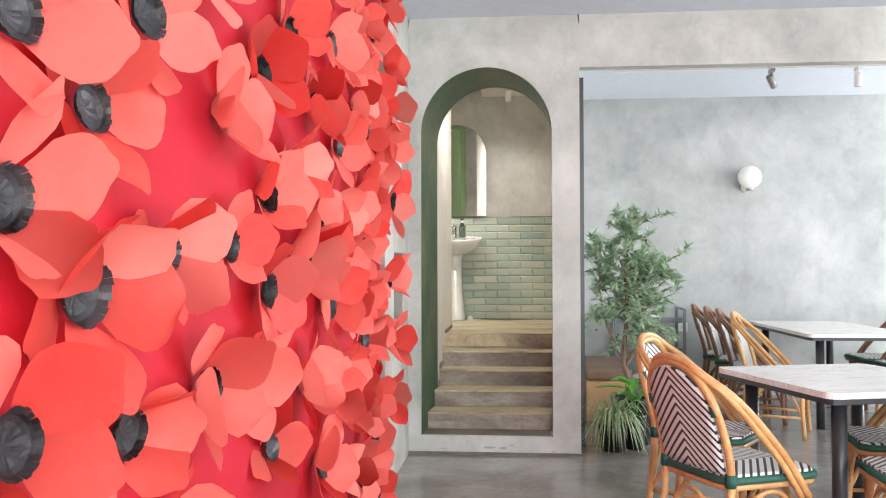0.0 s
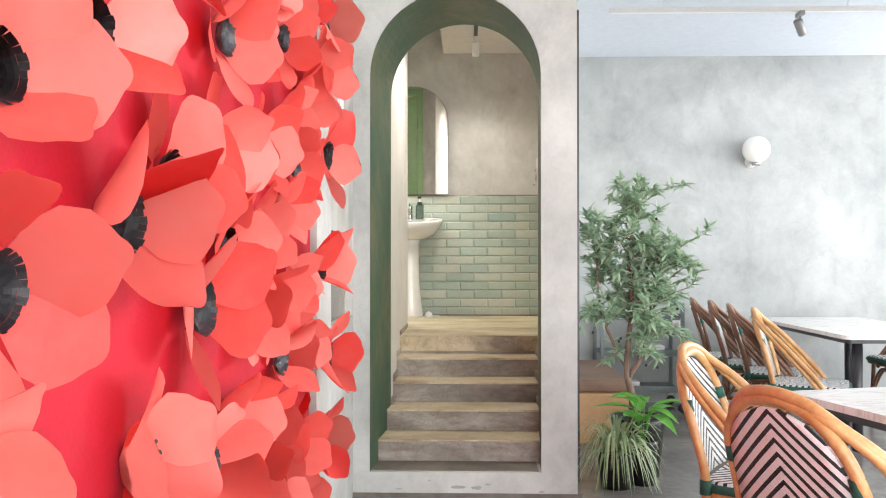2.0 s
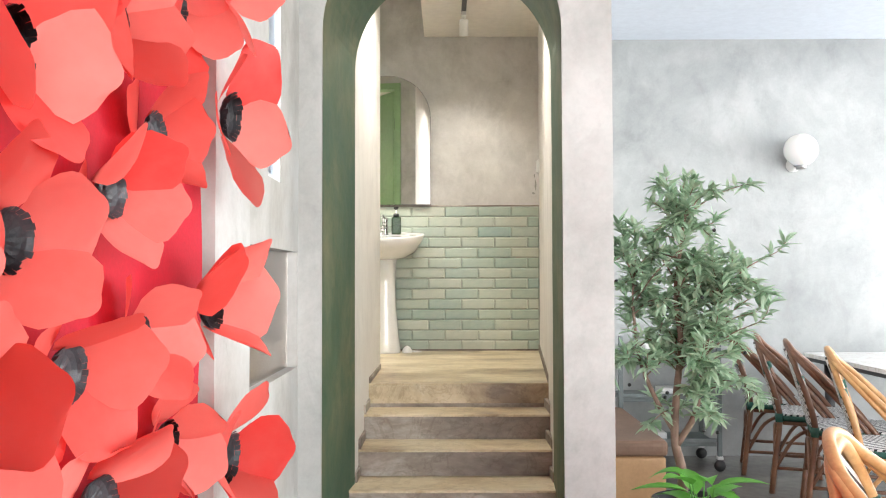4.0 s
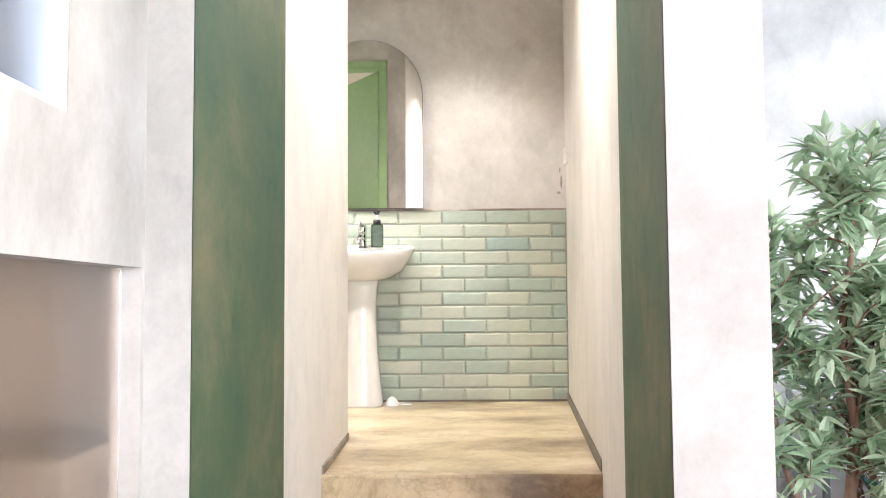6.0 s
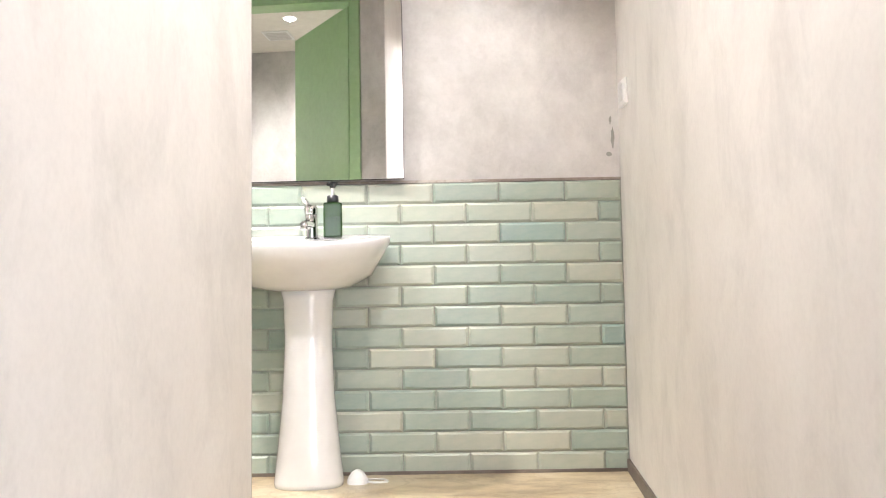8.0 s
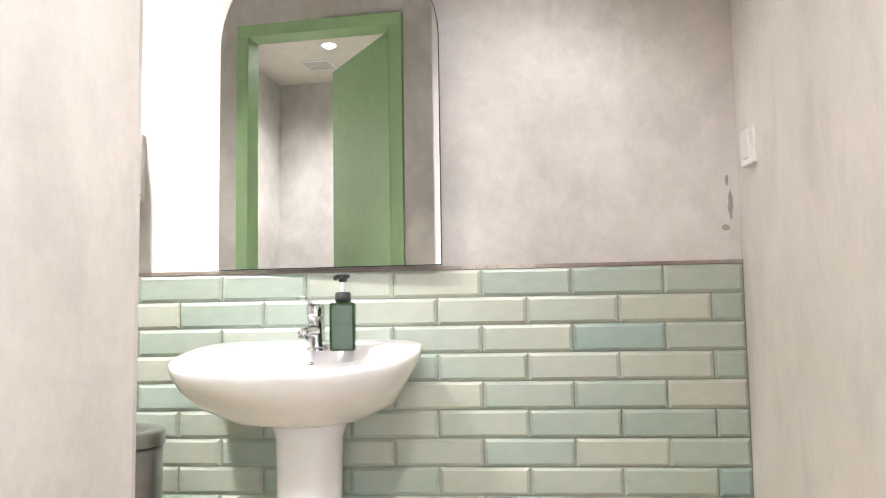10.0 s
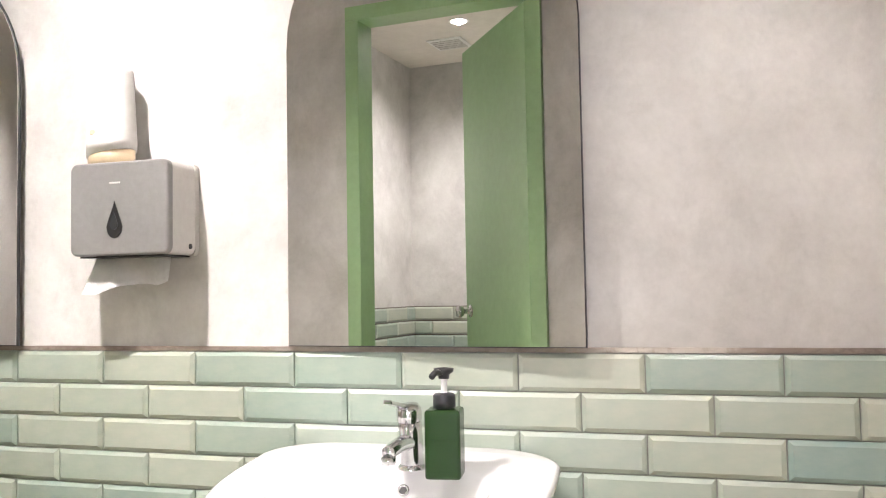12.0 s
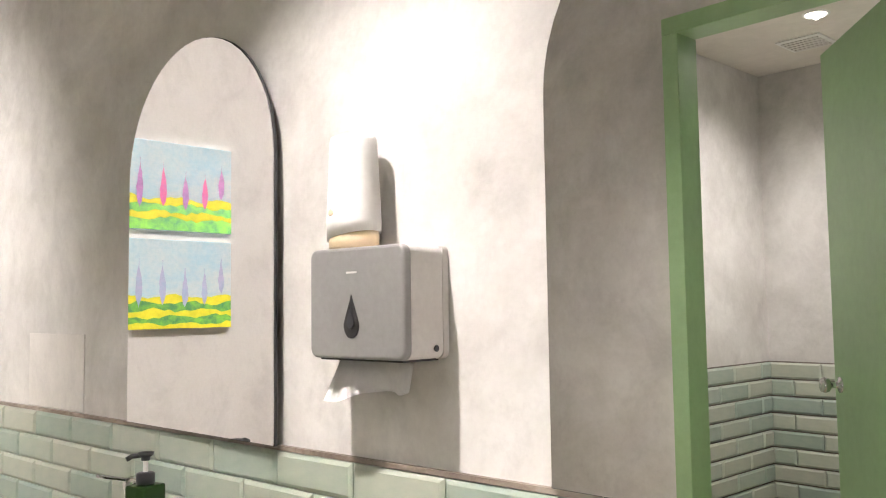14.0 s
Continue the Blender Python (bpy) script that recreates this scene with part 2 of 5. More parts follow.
def chevron_material(name, period, floor_axis):
    """Woven black and white V pattern. floor_axis: the axis that runs along the V."""
    m, nt, b = base(name, 0.45)
    tc = nt.nodes.new("ShaderNodeTexCoord")
    sep = nt.nodes.new("ShaderNodeSeparateXYZ")
    nt.links.new(tc.outputs["Object"], sep.inputs[0])

    def calc(op, a, c=None):
        n = nt.nodes.new("ShaderNodeMath")
        n.operation = op
        for s, v in zip(n.inputs, (a, c)):
            if isinstance(v, bpy.types.NodeSocket):
                nt.links.new(v, s)
            elif v is not None:
                s.default_value = v
        return n.outputs[0]
    side = calc("ABSOLUTE", sep.outputs["Y"])
    along = calc("ADD", sep.outputs[floor_axis], calc("MULTIPLY", side, 0.85))
    w = calc("FRACT", calc("DIVIDE", calc("ADD", along, 5.0), period))
    step = calc("GREATER_THAN", w, 0.61)
    nt.links.new(mix(nt, step, (0.84, 0.84, 0.82), (0.015, 0.017, 0.02)), b.inputs["Base Color"])
    weave = calc("MULTIPLY", calc("SINE", calc("MULTIPLY", sep.outputs["Y"], 900.0)), calc("SINE", calc("MULTIPLY", along, 700.0)))
    bump(nt, b, weave, 0.5, 0.002)
    return m


WOVEN_BACK = chevron_material("woven_back", 0.036, "Z")
WOVEN_SEAT = chevron_material("woven_seat", 0.036, "X")


def marble_material():
    m, nt, b = base("white_marble_top", 0.15)
    n = noise_tex(nt, 2.2, 8, 0.6, (1, 3, 1), distortion=1.6)
    nt.links.new(ramp(nt, n, [(0.40, (0.86, 0.85, 0.82)), (0.49, (0.83, 0.80, 0.75)), (0.51, (0.66, 0.61, 0.55)), (0.53, (0.84, 0.82, 0.79)), (0.7, (0.88, 0.87, 0.85))]), b.inputs["Base Color"])
    return m


MARBLE = marble_material()
MIRROR, _nt, _b = base("mirror_glass", 0.0, 1.0)
_b.inputs["Base Color"].default_value = (0.9, 0.9, 0.9, 1)
FROSTED, _nt, _b = base("frosted_glass", 0.2)
_b.inputs["Transmission Weight"].default_value = 1.0
_b.inputs["Base Color"].default_value = (0.92, 0.82, 0.74, 1)
SKY_PANE, _nt, _b = base("pale_blue_frosted_glass", 0.3)
_b.inputs["Transmission Weight"].default_value = 1.0
_b.inputs["Base Color"].default_value = (0.62, 0.71, 0.84, 1)
GREEN_GLASS, _nt, _b = base("green_bottle_plastic", 0.22)
_b.inputs["Specular IOR Level"].default_value = 0.2
_b.inputs["Transmission Weight"].default_value = 0.3
_b.inputs["Base Color"].default_value = (0.022, 0.062, 0.014, 1)
SOAP, _nt, _b = base("dark_soap", 0.2)
_b.inputs["Base Color"].default_value = (0.012, 0.035, 0.025, 1)


def glow(name, color, strength):
    m, nt, b = base(name, 0.4)
    b.inputs["Base Color"].default_value = (0.8, 0.8, 0.8, 1)
    b.inputs["Emission Color"].default_value = (*color, 1)
    b.inputs["Emission Strength"].default_value = strength
    return m


LAMP_GLOW = glow("lit_lamp_lens", (1, 0.92, 0.8), 18)


# ---- mesh helpers ----
def part(name, bm, material, parent=None, label="", smooth=False):
    me = bpy.data.meshes.new(name)
    if smooth:
        for f in bm.faces:
            f.smooth = True
    bm.to_mesh(me)
    bm.free()
    me.materials.append(material)
    ob = new(name, me)
    if parent:
        ob.parent = parent
    if label:
        ob["label"] = label
    return ob


def share(name, me, m, parent):
    ob = new(name, me)
    ob.parent = parent
    ob.matrix_basis = m
    return ob


def thing(name, label, category, at=(0, 0, 0), rz=0.0, group=""):
    ob = new(name)
    ob.matrix_world = pose(*at, 0, 0, rz)
    return tagged(ob, label, category, group)


def setting(name, bm, material, label, parent=None, smooth=False):
    return tagged(part(name, bm, material, parent, "", smooth), label, "", "", "structure")


def box(x0, x1, y0, y1, z0, z1, bevel=0.0, bm=None, seg=2):
    own = bmesh.new()
    bmesh.ops.create_cube(own, size=1)
    for v in own.verts:
        v.co = Vector(((x0 + x1) / 2 + v.co.x * (x1 - x0), (y0 + y1) / 2 + v.co.y * (y1 - y0), (z0 + z1) / 2 + v.co.z * (z1 - z0)))
    if bevel:
        bmesh.ops.bevel(own, geom=own.edges[:], offset=bevel, segments=seg, affect="EDGES", profile=0.6)
    if bm is None:
        return own
    join(bm, own)
    return bm


def join(bm, other):
    me = bpy.data.meshes.new("tmp")
    other.to_mesh(me)
    other.free()
    bm.from_mesh(me)
    bpy.data.meshes.remove(me)


def prism(corners, z0, z1, bm=None):
    """An upright block on a floor outline, counter-clockwise."""
    bm = bm or bmesh.new()
    lo = [bm.verts.new((x, y, z0)) for x, y in corners]
    hi = [bm.verts.new((x, y, z1)) for x, y in corners]
    n = len(corners)
    bm.faces.new(lo[::-1])
    bm.faces.new(hi)
    for i in range(n):
        j = (i + 1) % n
        bm.faces.new((lo[i], lo[j], hi[j], hi[i]))
    return bm


def outline(points, thick, bevel=0.0, bm=None):
    """A slab from an outline in x and z, facing -y; its front lies at y = 0."""
    own = bmesh.new()
    a = [own.verts.new((x, 0, z)) for x, z in points]
    c = [own.verts.new((x, thick, z)) for x, z in points]
    own.faces.new(a)
    own.faces.new(c[::-1])
    for i in range(len(a)):
        j = (i + 1) % len(a)
        own.faces.new((a[j], a[i], c[i], c[j]))
    bmesh.ops.recalc_face_normals(own, faces=own.faces[:])
    if bevel:
        bmesh.ops.bevel(own, geom=[e for e in own.edges if abs(e.verts[0].co.y - e.verts[1].co.y) < 1e-6], offset=bevel, segments=2, affect="EDGES", profile=0.5)
    if bm is None:
        return own
    join(bm, own)
    return bm


def arch_points(w, spring, z0=0.0, n=24):
    r = w / 2
    pts = [(-r, z0), (r, z0)]
    return pts + [(r * math.cos(math.pi * i / n), spring + r * math.sin(math.pi * i / n)) for i in range(n + 1)]


def lathe(profile, seg=24, bm=None, centre=(0, 0)):
    """A turned body from (radius, z) pairs."""
    bm = bm or bmesh.new()
    rings = []
    for r, z in profile:
        if r < 1e-5:
            rings.append([bm.verts.new((centre[0], centre[1], z))])
        else:
            rings.append([bm.verts.new((centre[0] + r * math.cos(2 * math.pi * k / seg), centre[1] + r * math.sin(2 * math.pi * k / seg), z)) for k in range(seg)])
    for a, c in zip(rings, rings[1:]):
        for k in range(seg):
            q = (k + 1) % seg
            if len(a) == 1 and len(c) == 1:
                continue
            if len(a) == 1:
                bm.faces.new((a[0], c[q], c[k]))
            elif len(c) == 1:
                bm.faces.new((a[k], a[q], c[0]))
            else:
                bm.faces.new((a[k], a[q], c[q], c[k]))
    bmesh.ops.recalc_face_normals(bm, faces=bm.faces[:])
    return bm


def spline(points, n=6):
    """A smooth run through the points."""
    p = [Vector(q) for q in points]
    p = [2 * p[0] - p[1]] + p + [2 * p[-1] - p[-2]]
    out = []
    for i in range(1, len(p) - 2):
        a, c, d, e = p[i - 1:i + 3]
        for k in range(n):
            t = k / n
            out.append(0.5 * ((2 * c) + (d - a) * t + (2 * a - 5 * c + 4 * d - e) * t * t + (3 * c - a - 3 * d + e) * t ** 3))
    out.append(p[-2])
    return out


def tube(points, r, seg=8, bm=None, r_end=None):
    """A round bar along the points."""
    bm = bm or bmesh.new()
    pts = [Vector(p) for p in points]
    up = Vector((0.123, 0.31, 0.94)).normalized()
    rings = []
    for i, p in enumerate(pts):
        d = (pts[min(i + 1, len(pts) - 1)] - pts[max(i - 1, 0)]).normalized()
        u = (up - d * up.dot(d))
        if u.length < 0.05:
            u = d.orthogonal()
        u.normalize()
        up = u
        w = d.cross(u)
        rr = r if r_end is None else r + (r_end - r) * i / (len(pts) - 1)
        rings.append([bm.verts.new(p + rr * (u * math.cos(2 * math.pi * k / seg) + w * math.sin(2 * math.pi * k / seg))) for k in range(seg)])
    for a, c in zip(rings, rings[1:]):
        for k in range(seg):
            q = (k + 1) % seg
            bm.faces.new((a[k], a[q], c[q], c[k]))
    bm.faces.new(rings[0][::-1])
    bm.faces.new(rings[-1])
    return bm


# ---- the large structure ----
FW = 6.08
TOP = 2.98
UP = 0.722
WALL = 9.29
WTOP = 3.09
HIGH = 3.55
STOP = 3.175

setting("floor", box(-1.75, 5.3, -3.1, 9.05, -0.12, 0), DARK_FLOOR, "polished dark grey concrete floor")
setting("ceiling", box(-1.75, 5.4, -3.2, 6.66, TOP, TOP + 0.15), CEILING, "smooth white painted ceiling")
setting("ceiling_dining", prism([(-0.44, 6.661), (5.4, 6.661), (5.4, 9.2), (-0.23, 9.2)], TOP, TOP + 0.15), CEILING, "pale bluish white dining room ceiling")
setting("ground", box(-60, 60, -60, 60, -0.4, -0.2), CONCRETE, "pale concrete ground outside the cafe")

# arch wall: pier with a round-headed opening and a kerb
AX, AR, ASPRING, KERB = -1.067, 0.445, 2.19, 0.128
X0, X1 = -1.6, -0.435


AB, AXB, ARB = 6.685, -1.0215, 0.4365
ARC = 32


def arch_curve(ax, r):
    return [(ax - r, KERB)] + [(ax - r * math.cos(math.pi * i / ARC), ASPRING + r * math.sin(math.pi * i / ARC)) for i in range(ARC + 1)] + [(ax + r, KERB)]


def arch_wall():
    """The wall face round the arch, in front and behind, with its kerb and ends."""
    bm = bmesh.new()
    for y, ax, r in ((FW, AX, AR), (AB, AXB, ARB)):
        curve = arch_curve(ax, r)
        outer = [(X0, KERB)]
        for x, z in curve[1:-1]:
            if x < ax - r * 0.72:
                outer.append((X0, min(TOP, ASPRING + (z - ASPRING) * (TOP - ASPRING) / (r * 0.70))))
            elif x > ax + r * 0.72:
                outer.append((X1, min(TOP, ASPRING + (z - ASPRING) * (TOP - ASPRING) / (r * 0.70))))
            else:
                outer.append((ax + (x - ax) / (r * 0.72) * ((ax - X0) if x < ax else (X1 - ax)), TOP))
        outer.append((X1, KERB))
        a = [bm.verts.new((x, y, z)) for x, z in curve]
        o = [bm.verts.new((x, y, z)) for x, z in outer]
        for i in range(len(a) - 1):
            bm.faces.new((a[i], o[i], o[i + 1], a[i + 1]) if y == FW else (a[i], a[i + 1], o[i + 1], o[i]))
    prism([(X0, FW), (X1, FW), (X1, AB), (X0, AB)], 0, KERB - 0.001, bm)
    for x in (X0, X1):
        p = [bm.verts.new(c) for c in ((x, FW, KERB), (x, AB, KERB), (x, AB, TOP), (x, FW, TOP))]
        bm.faces.new(p if x > AX else p[::-1])
    return bm


wall_arch = setting("wall_arch", arch_wall(), CONCRETE, "bare concrete wall with a round-headed arch opening")


def arch_lining():
    bm = bmesh.new()
    a = [bm.verts.new((x + (0.001 if x < AX else -0.001), FW + 0.002, z - 0.001)) for x, z in arch_curve(AX, AR)]
    c = [bm.verts.new((x + (0.001 if x < AXB else -0.001), AB + 0.003, z - 0.001)) for x, z in arch_curve(AXB, ARB)]
    for i in range(len(a) - 1):
        bm.faces.new((a[i], a[i + 1], c[i + 1], c[i]))
    return bm


setting("arch_lining", arch_lining(), GREEN_PAINT, "dark green limewashed reveal of the arch", wall_arch)
setting("threshold", prism([(AX - AR + 0.01, FW + 0.03), (AX + AR - 0.01, FW + 0.03), (AX + AR - 0.01, 6.4), (AX - AR + 0.01, 6.4)], 0.1, KERB + 0.003), CEMENT_DARK, "dark cement threshold inside the arch", wall_arch)
setting("trim_edge", box(X1, -0.383, 6.39, 6.44, 0, 2.62), DARK_STEEL, "dark steel edge strip on the pier")
setting("beam", box(X1, 5.3, FW, FW + 0.1, 2.62, TOP), CONCRETE, "bare concrete beam over the dining opening")
setting("baseboard_arch", box(X0, X1 + 0.02, FW - 0.006, FW, 0, 0.02), CEMENT_DARK, "stained joint along the foot of the concrete wall")

# outer walls
setting("wall_dining", box(-0.23, 5.3, 9.0, 9.2, 0, TOP), FAR_CONCRETE, "pale mottled concrete wall of the dining room")
south = bmesh.new()
for b in ((-1.75, 5.4, 0, 0.35), (-1.75, 5.4, 2.85, TOP), (-1.75, -0.95, 0.35, 2.85), (4.75, 5.4, 0.35, 2.85)):
    box(b[0], b[1], -3.2, -3.0, b[2], b[3], bm=south)
setting("wall_south", south, WHITE_WALL, "white plastered wall with a wide window opening")
east = bmesh.new()
for b in ((-3.2, 9.2, 0, 0.3), (-3.2, 9.2, 2.8, TOP), (-3.2, -1.6, 0.3, 2.8), (5.6, 6.4, 0.3, 2.8), (8.75, 9.2, 0.3, 2.8)):
    box(5.2, 5.4, b[0], b[1], b[2], b[3], bm=east)
setting("wall_east", east, WHITE_WALL, "white plastered wall with wide window openings")

# west wall: thicker behind the flower panel, with a window and a hatch further on
setting("wall_west_front", box(-1.75, -1.655, -3.2, 4.88, 0, TOP), WHITE_WALL, "white plastered wall behind the flower panel")
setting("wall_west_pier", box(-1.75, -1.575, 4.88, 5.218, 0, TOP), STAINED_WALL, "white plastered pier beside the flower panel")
west = bmesh.new()
for y0, y1, z0, z1 in ((5.218, 6.08, 0, 0.94), (6.065, 6.08, 0.94, 1.36), (5.218, 6.08, 1.36, 1.58), (5.218, 5.555, 1.58, 2.35), (5.755, 6.08, 1.58, 2.35), (5.218, 6.08, 2.35, TOP)):
    box(-1.66, -1.6, y0, y1, z0, z1, bm=west)
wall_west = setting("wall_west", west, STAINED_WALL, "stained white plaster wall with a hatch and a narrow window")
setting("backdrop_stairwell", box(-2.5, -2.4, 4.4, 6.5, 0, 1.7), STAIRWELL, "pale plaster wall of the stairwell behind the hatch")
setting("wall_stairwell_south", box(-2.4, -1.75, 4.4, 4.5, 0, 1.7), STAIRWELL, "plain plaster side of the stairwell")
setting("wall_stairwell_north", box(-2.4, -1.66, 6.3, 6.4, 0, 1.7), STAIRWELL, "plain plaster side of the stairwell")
well = thing("stair_flight", "worn brown cement steps seen through the hatch", "stairs", (0, 0, 0))
for i in range(5):
    part("step", box(-2.4, -1.665, 4.7 + 0.3 * i, 4.999 + 0.3 * i, 0, 0.52 + 0.13 * i, 0.006), CEMENT_RISER, well)
win = thing("window_1", "narrow window with a white frame and pale glass", "window", (-1.632, 5.655, 1.58))
win["kind"] = "structure"
fr = bmesh.new()
for y0, y1, z0, z1 in ((-0.1, -0.092, 0, 0.775), (0.055, 0.1, 0, 0.775), (-0.092, 0.055, 0, 0.012), (-0.092, 0.055, 0.763, 0.775)):
    box(-0.03, 0.03, y0, y1, z0, z1, 0.003, fr)
part("window_frame", fr, WHITE_PLASTIC, win)
pane = part("pane", box(0.012, 0.018, -0.0915, 0.0545, 0.0125, 0.7625), SKY_PANE, win)
pane.visible_shadow = False
hatch = thing("window_2", "low fixed pane with dusty marks over the stairwell", "window", (-1.64, 5.16, 0.94))
hatch["kind"] = "structure"
low_pane = part("pane", box(-0.003, 0.003, 0.059, 0.904, 0.001, 0.419), FROSTED, hatch)
low_pane.visible_shadow = False

# corridor, washroom and stall
RY0, RX0, RX1 = 6.53, -0.60, -0.36
wall_corr_r = setting("wall_corridor_east", prism([(-0.586, 6.688), (-0.44, 6.688), (-0.22, 9.3), (RX1, WALL)], 0, WTOP), PINK_PLASTER, "warm plastered wall of the corridor")
wall_corr_l = setting("wall_corridor_west", prism([(-1.583, 6.688), (-1.457, 6.688), (-1.452, 8.012), (-1.583, 8.012)], 0, HIGH), PINK_PLASTER, "warm plastered end of the corridor wall")
wall_north = setting("wall_north", box(-4.6, -0.2, WALL, WALL + 0.15, UP - 0.1, HIGH), GREY_PLASTER, "mottled grey plaster washroom wall over tiles")
setting("wall_west_end", box(-4.75, -4.6, 6.6, WALL + 0.15, UP - 0.1, HIGH), PINK_PLASTER, "warm plaster end wall of the washroom")
# grey of the door wall carried round; the tone also holds this end's shade
setting("wall_corridor_end", box(-1.5825, -1.4535, 8.012, 8.025, UP, HIGH), GREY_PLASTER, "grey plaster edge beside the stall door, toned for its shade")
setting("wall_south_washroom", box(-3.3, -2.358, 7.89, 8.025, UP - 0.1, HIGH), GREY_PLASTER, "grey plaster wall beside the stall door")
setting("wall_over_door", box(-2.361, -1.5835, 7.89, 8.025, 3.022, HIGH), GREY_PLASTER, "grey plaster wall over the stall door")
setting("wall_washroom_side", box(-3.3, -3.2, 6.7, 7.89, UP - 0.1, HIGH), GREY_PLASTER, "plain grey plaster side wall")
setting("wall_washroom_back", box(-4.6, -3.2, 6.6, 6.7, UP - 0.1, HIGH), GREY_PLASTER, "plain grey plaster back wall")
stall = bmesh.new()
box(-2.85, -2.745, 6.5, 7.89, UP - 0.1, HIGH, bm=stall)
box(-2.745, -1.584, 6.5, 6.595, UP - 0.1, HIGH, bm=stall)
setting("wall_stall", stall, GREY_PLASTER, "grey plaster walls of the toilet stall")
setting("ceiling_corridor", box(-1.22, -0.2, 6.4, WALL, WTOP, WTOP + 0.1), WASH_CEILING, "cream ceiling of the corridor")
setting("ceiling_stall", box(-2.744, -1.584, 6.596, 7.889, STOP, STOP + 0.1), WASH_CEILING, "cream ceiling of the toilet stall")
setting("ceiling_washroom", box(-4.75, -1.22, 6.5, WALL + 0.15, HIGH, HIGH + 0.1), WASH_CEILING, "cream ceiling of the washroom")
# two added walls that close gaps overhead, so no sky light leaks in
setting("wall_sky_block_corridor", box(-1.22, -1.2, 6.4, WALL, WTOP + 0.1, HIGH + 0.1), WASH_CEILING, "added cream closing wall over the corridor ceiling, keeps sky light out")
setting("wall_sky_block_arch", box(-1.75, -1.22, 6.55, 6.66, TOP + 0.15, HIGH + 0.1), WASH_CEILING, "added closing wall above the arch, keeps sky light out")
setting("floor_washroom", prism([(-4.75, 6.4), (-1.62, 6.4), (-1.62, 7.311), (-0.44, 7.311), (-0.2, 9.4), (-4.75, 9.4)], UP - 0.1, UP), CEMENT_TOP, "polished ochre cement floor of the washroom")
setting("tile_cap", box(-4.6, RX1, WALL - 0.012, WALL, 1.801, 1.811), CEMENT_RISER, "thin grey mortar ledge above the tiles")

# stairs in the arch
stairs = thing("stairs", "five low worn cement steps rising through the arch", "stairs", (0, 0, 0))
RISERS = [6.31, 6.57, 6.83, 7.08, 7.317]
rise = (UP - KERB) / 5
for i, y in enumerate(RISERS):
    y1 = RISERS[i + 1] if i < 4 else y + 0.02
    z1 = KERB + rise * (i + 1)
    if i < 4:
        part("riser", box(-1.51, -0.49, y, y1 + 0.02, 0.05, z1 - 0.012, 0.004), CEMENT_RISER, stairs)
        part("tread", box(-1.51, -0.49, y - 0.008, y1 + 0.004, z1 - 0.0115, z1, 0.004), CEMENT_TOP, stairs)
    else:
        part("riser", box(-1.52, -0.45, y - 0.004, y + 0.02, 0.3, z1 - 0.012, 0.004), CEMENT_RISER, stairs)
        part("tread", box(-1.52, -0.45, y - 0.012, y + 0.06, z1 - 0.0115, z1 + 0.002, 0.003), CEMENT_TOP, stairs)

for i, y in enumerate(RISERS[1:4]):
    z = KERB + rise * (i + 2)
    y0, y1 = max(y, 6.695), RISERS[i + 2]
    part("skirting", box(-1.462, -1.446, y0, y1, z, z + 0.045, 0.004), CEMENT_RISER, stairs, "brown cement skirting")
    part("skirting", box(-0.590 + 0.087 * (y0 - 6.688), -0.572 + 0.087 * (y0 - 6.688), y0, y1, z, z + 0.045, 0.004), CEMENT_RISER, stairs, "brown cement skirting")
part("skirting", box(-1.462, -1.447, 7.317, 8.012, UP, UP + 0.03, 0.004), CEMENT_RISER, stairs, "brown cement skirting")
setting("baseboard_corridor", prism([(-0.534, 7.33), (-0.522, 7.33), (-0.355, 9.275), (-0.371, 9.275)], UP, UP + 0.045), CEMENT_DARK, "thin stained cement skirting along the corridor wall")
setting("baseboard_tiles", box(-4.6, RX1 - 0.01, WALL - 0.022, WALL - 0.012, UP, UP + 0.012), CEMENT_DARK, "dark mortar joint along the foot of the tiles")


def flake(seed, w, h):
    """An irregular shallow patch in x and z, facing -y."""
    r_ = random.Random(seed)
    n = 13
    return outline([(w * r_.uniform(0.6, 1) * math.cos(2 * math.pi * i / n), h * r_.uniform(0.55, 1) * math.sin(2 * math.pi * i / n)) for i in range(n)], 0.0015)


# chips in the kerb, and damp marks in the washroom corner
for i, (x, z, w, h) in enumerate(((-1.05, 0.052, 0.05, 0.010), (-0.955, 0.048, 0.035, 0.013), (-0.90, 0.066, 0.016, 0.006), (-1.20, 0.085, 0.012, 0.005), (-0.62, 0.03, 0.02, 0.007), (-1.36, 0.04, 0.018, 0.006))):
    c = flake(i, w, h)
    bmesh.ops.translate(c, verts=c.verts, vec=(x, FW - 0.0012, z))
    part("chip", c, GROUT, wall_arch)
for i, (x, z, w, h) in enumerate(((-0.385, 1.96, 0.008, 0.05), (-0.392, 2.03, 0.006, 0.02), (-0.40, 1.90, 0.012, 0.012))):
    c = flake(20 + i, w, h)
    bmesh.ops.translate(c, verts=c.verts, vec=(x, WALL - 0.0012, z))
    part("damp_mark", c, GROUT, wall_north)


# ---- washroom things ----
def mirror(x0, x1, top, off, rz=0.0):
    w = x1 - x0
    t = thing("wall_mirror", "frameless arched wall mirror above the washbasin", "mirror", ((x0 + x1) / 2, WALL - off, 1.812), group="arched mirrors")
    t.rotation_euler = (0, 0, radians(rz))
    part("mirror_edge", outline(arch_points(w, top - w / 2), 0.006), DARK_STEEL, t, "dark backing edge")
    g = outline(arch_points(w - 0.004, top - w / 2, 0.002), 0.004)
    bmesh.ops.translate(g, verts=g.verts, vec=(0, -0.0045, 0))
    part("glass", g, MIRROR, t)
    return t


